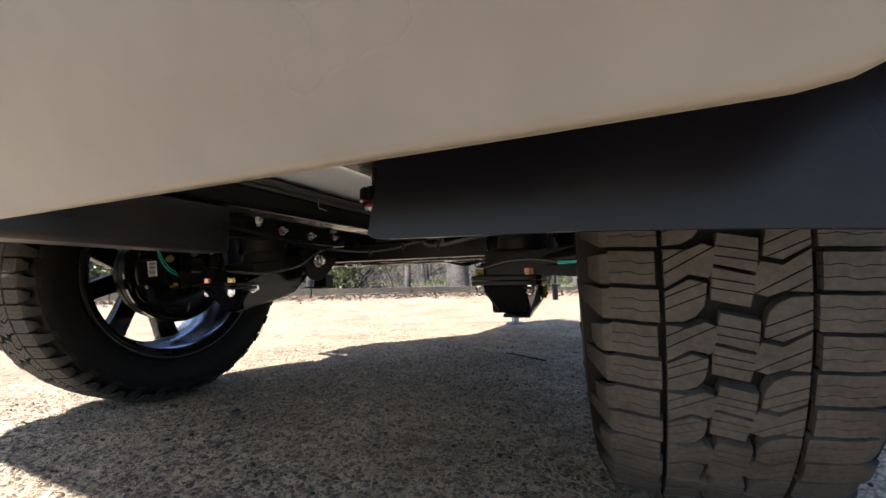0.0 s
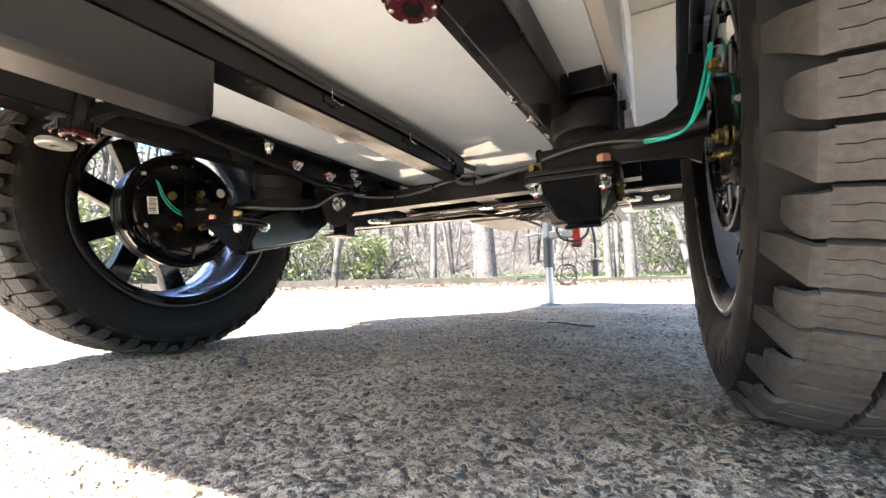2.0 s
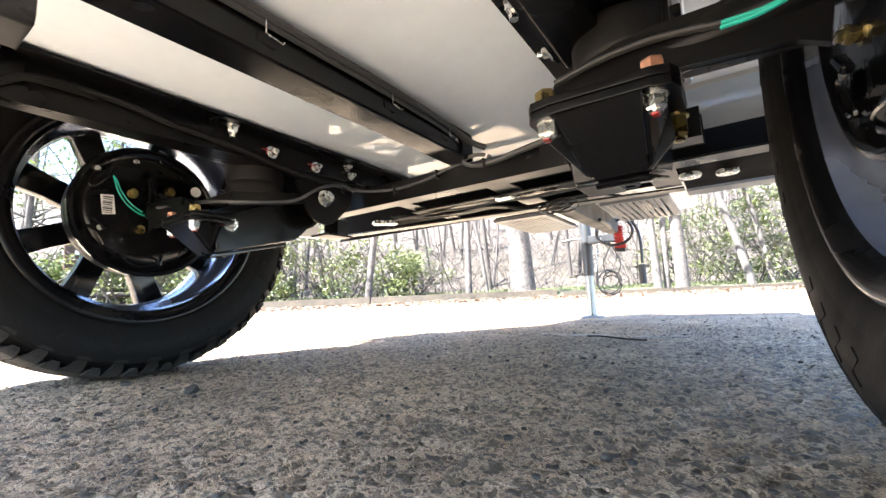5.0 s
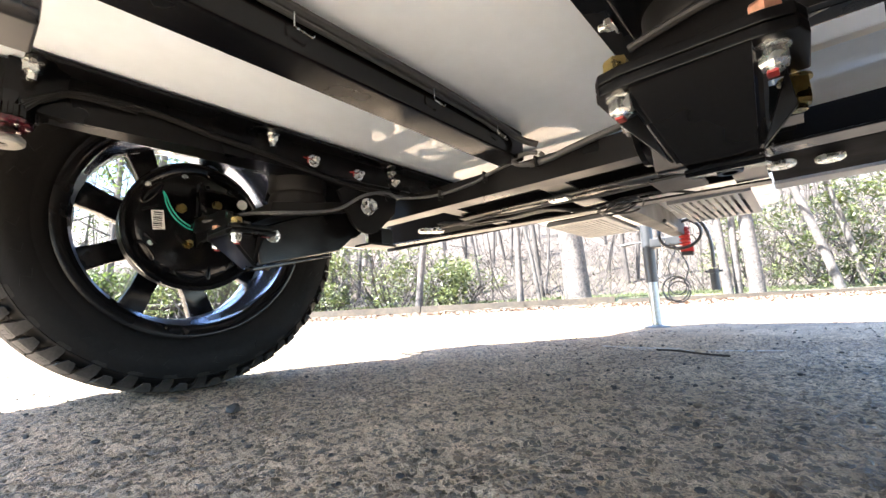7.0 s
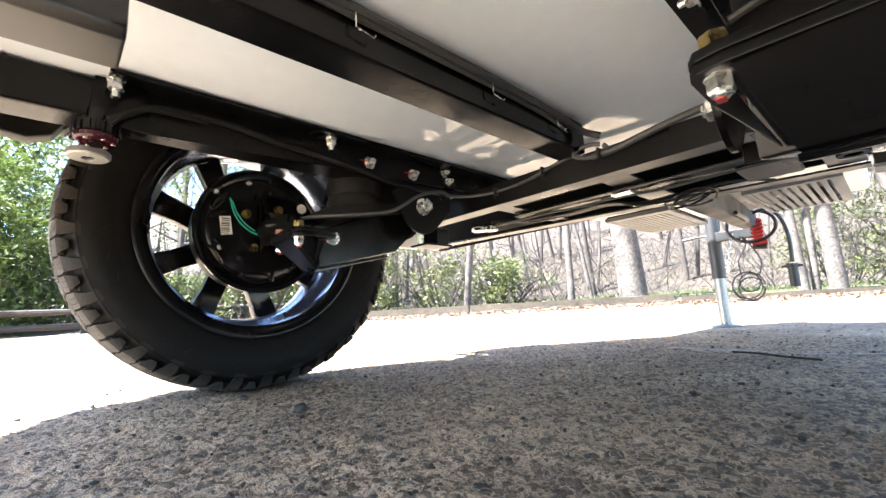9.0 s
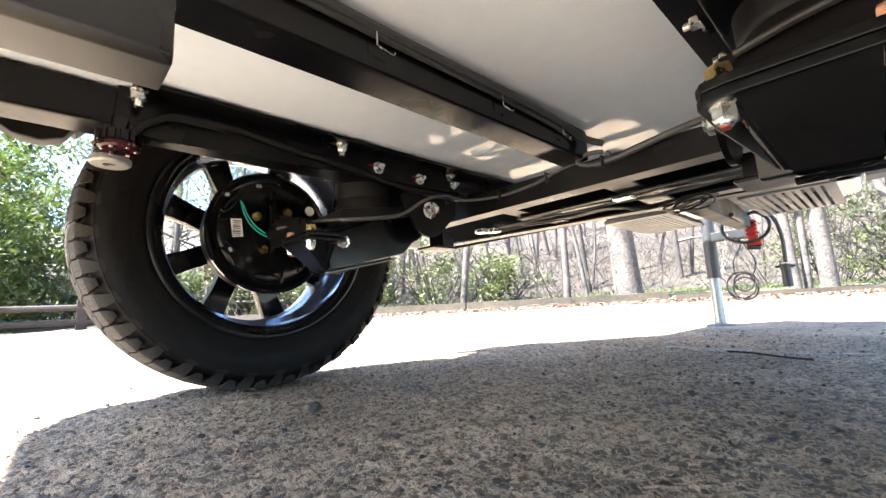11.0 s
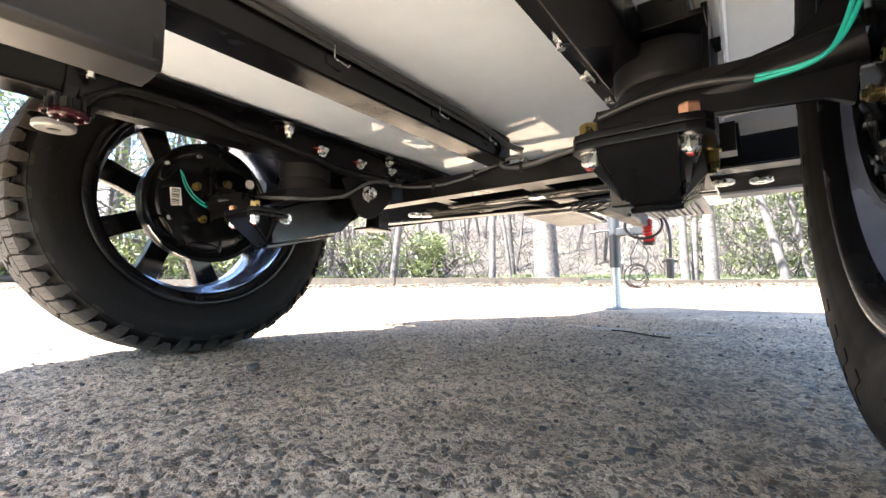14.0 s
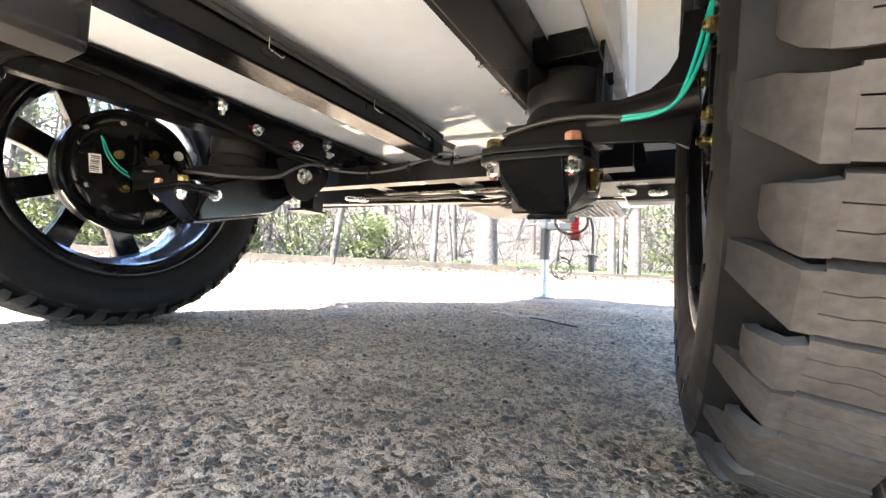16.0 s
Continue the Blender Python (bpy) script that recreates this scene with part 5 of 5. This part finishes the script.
for i, (d, s, wide, tall) in enumerate(((-5.2, 1.1, 1.3, 1.5), (-3.9, 1.3, 1.4, 1.7), (-6.6, 1.4, 1.5, 1.8), (-2.7, 1.8, 0.9, 1.0), (-8.2, 1.6, 1.6, 2.0), (5.6, 1.6, 1.5, 2.2), (7.4, 2.0, 1.8, 2.8), (4.6, 1.9, 1.3, 2.0), (4.3, 3.6, 1.5, 2.4))):
    shrub(d, s, wide, tall, 40 + i, 2600, "broad-leaved evergreen shrub at the lot's edge")
for i, (d, s, tall, thick, lean) in enumerate(((-0.43, 0.5, 8, 0.20, (-0.5, 0)), (-1.42, 0.5, 6, 0.055, (0.1, 0.1)), (1.98, 0.5, 8, 0.065, (-0.3, 0.2)), (2.16, 0.55, 8, 0.05, (0.3, 0)), (2.40, 0.45, 8, 0.105, (-0.2, 0)), (3.70, 0.5, 7, 0.062, (-1.9, 0.2)), (-3.25, 0.55, 5, 0.06, (0.9, 0.2)), (-0.9, 2.2, 5, 0.04, (-0.9, 0)), (4.6, 1.2, 7, 0.05, (-1.2, 0)), (8.3, 2.5, 8, 0.13, (-1.0, 0)))):
    tree(d, s, tall, thick, 70 + i, 260, SPRING, lean, "bare-limbed tree with pale bark and a few spring leaves")
for i, (d, s, tall) in enumerate(((-12, 3.0, 6), (-14, 5.0, 7), (-11, 6.0, 7), (-16, 3.5, 7), (-9.5, 4.0, 6), (-18, 7, 8), (-13, 7, 8), (-15, 8, 9))):
    tree(d, s, tall, 0.08 + 0.02 * (i % 3), 90 + i, 1500, SPRING, (0.3, 0.1), "bare-limbed tree with a few fresh spring leaves", 0.06, 3)
for i, (x, y, tall, thick) in enumerate(((-15.2, 4.55, 9, 0.15), (-17.5, 3.9, 9, 0.13), (-16.5, 6.4, 8, 0.08), (-18.5, 5.2, 9, 0.09), (-16.0, 2.6, 8, 0.07), (-17.0, 8.0, 9, 0.10), (-19.0, 2.0, 9, 0.10))):
    q = Vector((x, y)) - KERB
    tree(q.dot(ALONG), q.dot(AWAY), tall, thick, 110 + i, 900, SPRING, (0.2, 0.3), "pale-barked tree with a mesh of bare twigs", 0.05, 3)

for i, (x, y, wide, tall) in enumerate(((-15.5, -4, 2.6, 3.4), (-15, -0.5, 2.6, 3.6), (-14.6, 3.0, 2.4, 1.3), (-13.8, 5.4, 2.4, 1.2), (-17, -0.7, 3.0, 5.0), (-17, -4, 3.2, 5.2), (-16, 5.5, 3.0, 1.5))):
    dd = (Vector((x, y)) - KERB).dot(ALONG)
    ss = (Vector((x, y)) - KERB).dot(AWAY)
    shrub(dd, ss, wide, tall, 140 + i, 9500, "tall light-green leafy shrub beyond the fence", SPRING, 0.095, 170)

for i, (x, y, tall) in enumerate(((-24, -12, 9), (-25, -6.5, 10), (-24, -0.8, 9), (-22, -3.0, 9))):
    dd = (Vector((x, y)) - KERB).dot(ALONG)
    ss = (Vector((x, y)) - KERB).dot(AWAY)
    shrub(dd, ss, 5.5, tall, 180 + i, 8000, "tall tree in light-green leaf beyond the fence", SPRING, 0.17, 190)

# far wood on the hillside
bm, r = B(), random.Random(8)
tips = []
for k in range(260):
    p = along(r.uniform(-22, 26), r.uniform(8, 30))
    h = r.uniform(3, 8)
    top = p + Vector((r.gauss(0, 0.5), r.gauss(0, 0.5), h))
    cable(bm, [p, (p + top) / 2 + Vector((r.gauss(0, 0.12), r.gauss(0, 0.12), 0)), top], r.uniform(0.03, 0.11), seg=6, n=3, taper=0.02)
    for q in range(4):
        f = r.uniform(0.3, 0.95)
        b0 = p.lerp(top, f)
        cable(bm, [b0, b0 + Vector((r.gauss(0, 0.5), r.gauss(0, 0.5), r.uniform(0.2, 0.6))), b0 + Vector((r.gauss(0, 1), r.gauss(0, 1), r.uniform(0.5, 1.5)))], 0.022, seg=4, n=2, taper=0.008)
tagged(link_mesh("far_wood", bm, TWIG, 60), "leafless grey wood on the brown hillside", "wood", kind="stuff")
bm = B()
for k in range(3400):
    p = along(r.uniform(-10, 16), r.uniform(1.0, 16)) if k < 2300 else along(r.uniform(-21, -9), r.uniform(0.6, 9))
    d, s = (p.xy - KERB).dot(ALONG), (p.xy - KERB).dot(AWAY)
    if -0.4 < d < 3.6 and s < 9 and k % 6:
        continue
    w = Vector((r.gauss(0, 0.7), r.gauss(0, 0.7), 1))
    h = r.uniform(0.5, 2.4)
    cable(bm, [p, p + w * h * 0.5 + Vector((r.gauss(0, 0.1), r.gauss(0, 0.1), 0)), p + w * h + Vector((r.gauss(0, 0.3), r.gauss(0, 0.3), 0))], r.uniform(0.005, 0.013), seg=4, n=2, taper=0.003)
tagged(link_mesh("brushwood", bm, TWIG, 60), "thin bare brushwood and saplings", "brushwood", kind="stuff")

# rail fence beyond the trailer's far side
fence = tagged(new("rail_fence"), "dark weathered post-and-rail timber fence", "fence")
fence.location = (-12, 0, 0)
f0, f1 = Vector((-12.6, -3.0, 0)), Vector((-11.2, 5.5, 0))
for k in range(5):
    p = f0.lerp(f1, k / 4) - fence.location
    part("post", box(B(), p + Vector((-0.09, -0.09, -0.1)), p + Vector((0.09, 0.09, 0.78)), 0.012), DARKTIMBER, fence)
for z in (0.30, 0.60):
    for k in range(4):
        a, b = f0.lerp(f1, k / 4) - fence.location, f0.lerp(f1, (k + 1) / 4) - fence.location
        bm = B()
        rod(bm, a + Vector((0.05, 0, z)), b + Vector((0.05, 0, z + 0.01)), 0.07, 0.062, seg=8)
        part("rail", bm, DARKTIMBER, fence)

# brown notice board on two posts beside the fence
board = tagged(new("notice_board"), "brown timber notice board with pale lettering on posts", "sign")
board.matrix_world = pose(-12.4, 4.35, 0, 0, 0, 18)
part("panel", box(B(), (-0.02, -0.80, 1.22), (0.02, 0.80, 1.78), 0.01), SIGNBROWN, board, "dark brown painted board")
for y in (-0.62, 0.62):
    part("post", box(B(), (-0.12, y - 0.05, -0.1), (-0.022, y + 0.05, 1.85), 0.01), DARKTIMBER, board)
for z, runs in ((1.62, ((-0.6, -0.2), (-0.12, 0.25), (0.33, 0.6))), (1.36, ((-0.45, 0.0), (0.1, 0.5)))):
    for a, b in runs:
        part("lettering", box(B(), (0.0215, a, z - 0.05), (0.0245, b, z + 0.05), 0.0), STICKER, board, "pale bar of lettering", 0)

# loose things on the ground
def pebble(at, r, mat, label, seed):
    bm = B()
    bmesh.ops.create_icosphere(bm, subdivisions=2, radius=r)
    q = random.Random(seed)
    for v in bm.verts:
        v.co *= q.uniform(0.8, 1.15)
        v.co.z *= 0.65
    ob = link_mesh("stone", bm, mat, 40)
    ob.location = (at[0], at[1], r * 0.45)
    return tagged(ob, label, "stone")


pebble((-0.868, 0.962), 0.013, DARKSTONE, "small dark loose stone on the asphalt", 1)
bm = B()
prism(bm, [(-0.018, -0.003), (-0.004, -0.008), (0.016, -0.005), (0.019, 0.003), (0.003, 0.008), (-0.013, 0.006)], "z", 0.001, 0.008, 0.0015)
chip = link_mesh("wood_chip", bm, TIMBER, 30)
chip.location = (-1.095, 0.938, 0.0)
tagged(chip, "pale wood chip lying beside the tyre", "wood chip")
bm = B()
cable(bm, [(-0.46, 2.095, 0.008), (-0.39, 2.05, 0.010), (-0.32, 2.01, 0.007), (-0.25, 1.962, 0.008)], 0.003, seg=7)
tagged(link_mesh("twig", bm, DEADWOOD, 40), "dark fallen twig on the asphalt", "twig")
bm, r = B(), random.Random(17)
for k in range(620):
    p = (r.uniform(-1.7, 0.6), r.uniform(0.5, 3.3))
    vs = bmesh.ops.create_icosphere(bm, subdivisions=1, radius=r.choice((0.002, 0.0025, 0.003, 0.003, 0.004, 0.005)))["verts"]
    bmesh.ops.scale(bm, vec=(r.uniform(0.8, 1.5), r.uniform(0.8, 1.3), 0.7), verts=vs)
    bmesh.ops.translate(bm, vec=(p[0], p[1], 0.0015), verts=vs)
tagged(link_mesh("grit", bm, DARKSTONE, 30), "scattered dark grit on the asphalt", "grit", kind="stuff")
bm, r = B(), random.Random(23)
for k in range(700):
    p = (r.uniform(-6.0, 1.5), r.uniform(0.6, 7.0))
    if p[0] > -1.45 and p[1] < 3.0:
        continue
    vs = bmesh.ops.create_icosphere(bm, subdivisions=1, radius=r.choice((0.003, 0.004, 0.005, 0.008)))["verts"]
    bmesh.ops.scale(bm, vec=(r.uniform(0.8, 1.6), r.uniform(0.8, 1.3), 0.6), verts=vs)
    bmesh.ops.translate(bm, vec=(p[0], p[1], float(height(p[0], p[1])) + 0.002), verts=vs)
tagged(link_mesh("gravel", bm, STONE, 30), "loose grey-brown gravel strewn over the asphalt", "gravel", kind="stuff")

# pale grains stand in for thin streaks of sunlight beside the twig
bm, r = B(), random.Random(31)
for x0, y0, x1, y1, wide, count in ((-0.70, 2.262, -0.40, 2.175, 0.020, 110), (-0.60, 2.195, -0.42, 2.215, 0.018, 60), (-0.33, 2.150, -0.15, 2.186, 0.009, 120), (-0.55, 2.150, -0.36, 2.130, 0.016, 40)):
    for k in range(count):
        u = r.random()
        x, y = x0 + (x1 - x0) * u, y0 + (y1 - y0) * u + r.gauss(0, wide * (0.3 + 0.7 * math.sin(math.pi * u)))
        vs = bmesh.ops.create_icosphere(bm, subdivisions=1, radius=r.uniform(0.0010, 0.0024))["verts"]
        bmesh.ops.scale(bm, vec=(r.uniform(1.2, 3.0), r.uniform(0.8, 1.3), 0.55), verts=vs)
        bmesh.ops.translate(bm, vec=(x, y, float(height(x, y)) + 0.0016), verts=vs)
tagged(link_mesh("sun_streak_grains", bm, SUNSTREAK, 30), "pale grains standing in for thin streaks of sunlight on the asphalt", "sand", kind="stuff")


def bits_place():
    return Vector((rnd.uniform(-1.4, 0.2), rnd.uniform(0.55, 2.6), 0.004))


tagged(scatter_object("leaf_bits", leaf_scatter(90, bits_place, 0.006, 0.45, 0.25), LITTER), "small dry leaf crumbs on the asphalt", "leaves", kind="stuff")
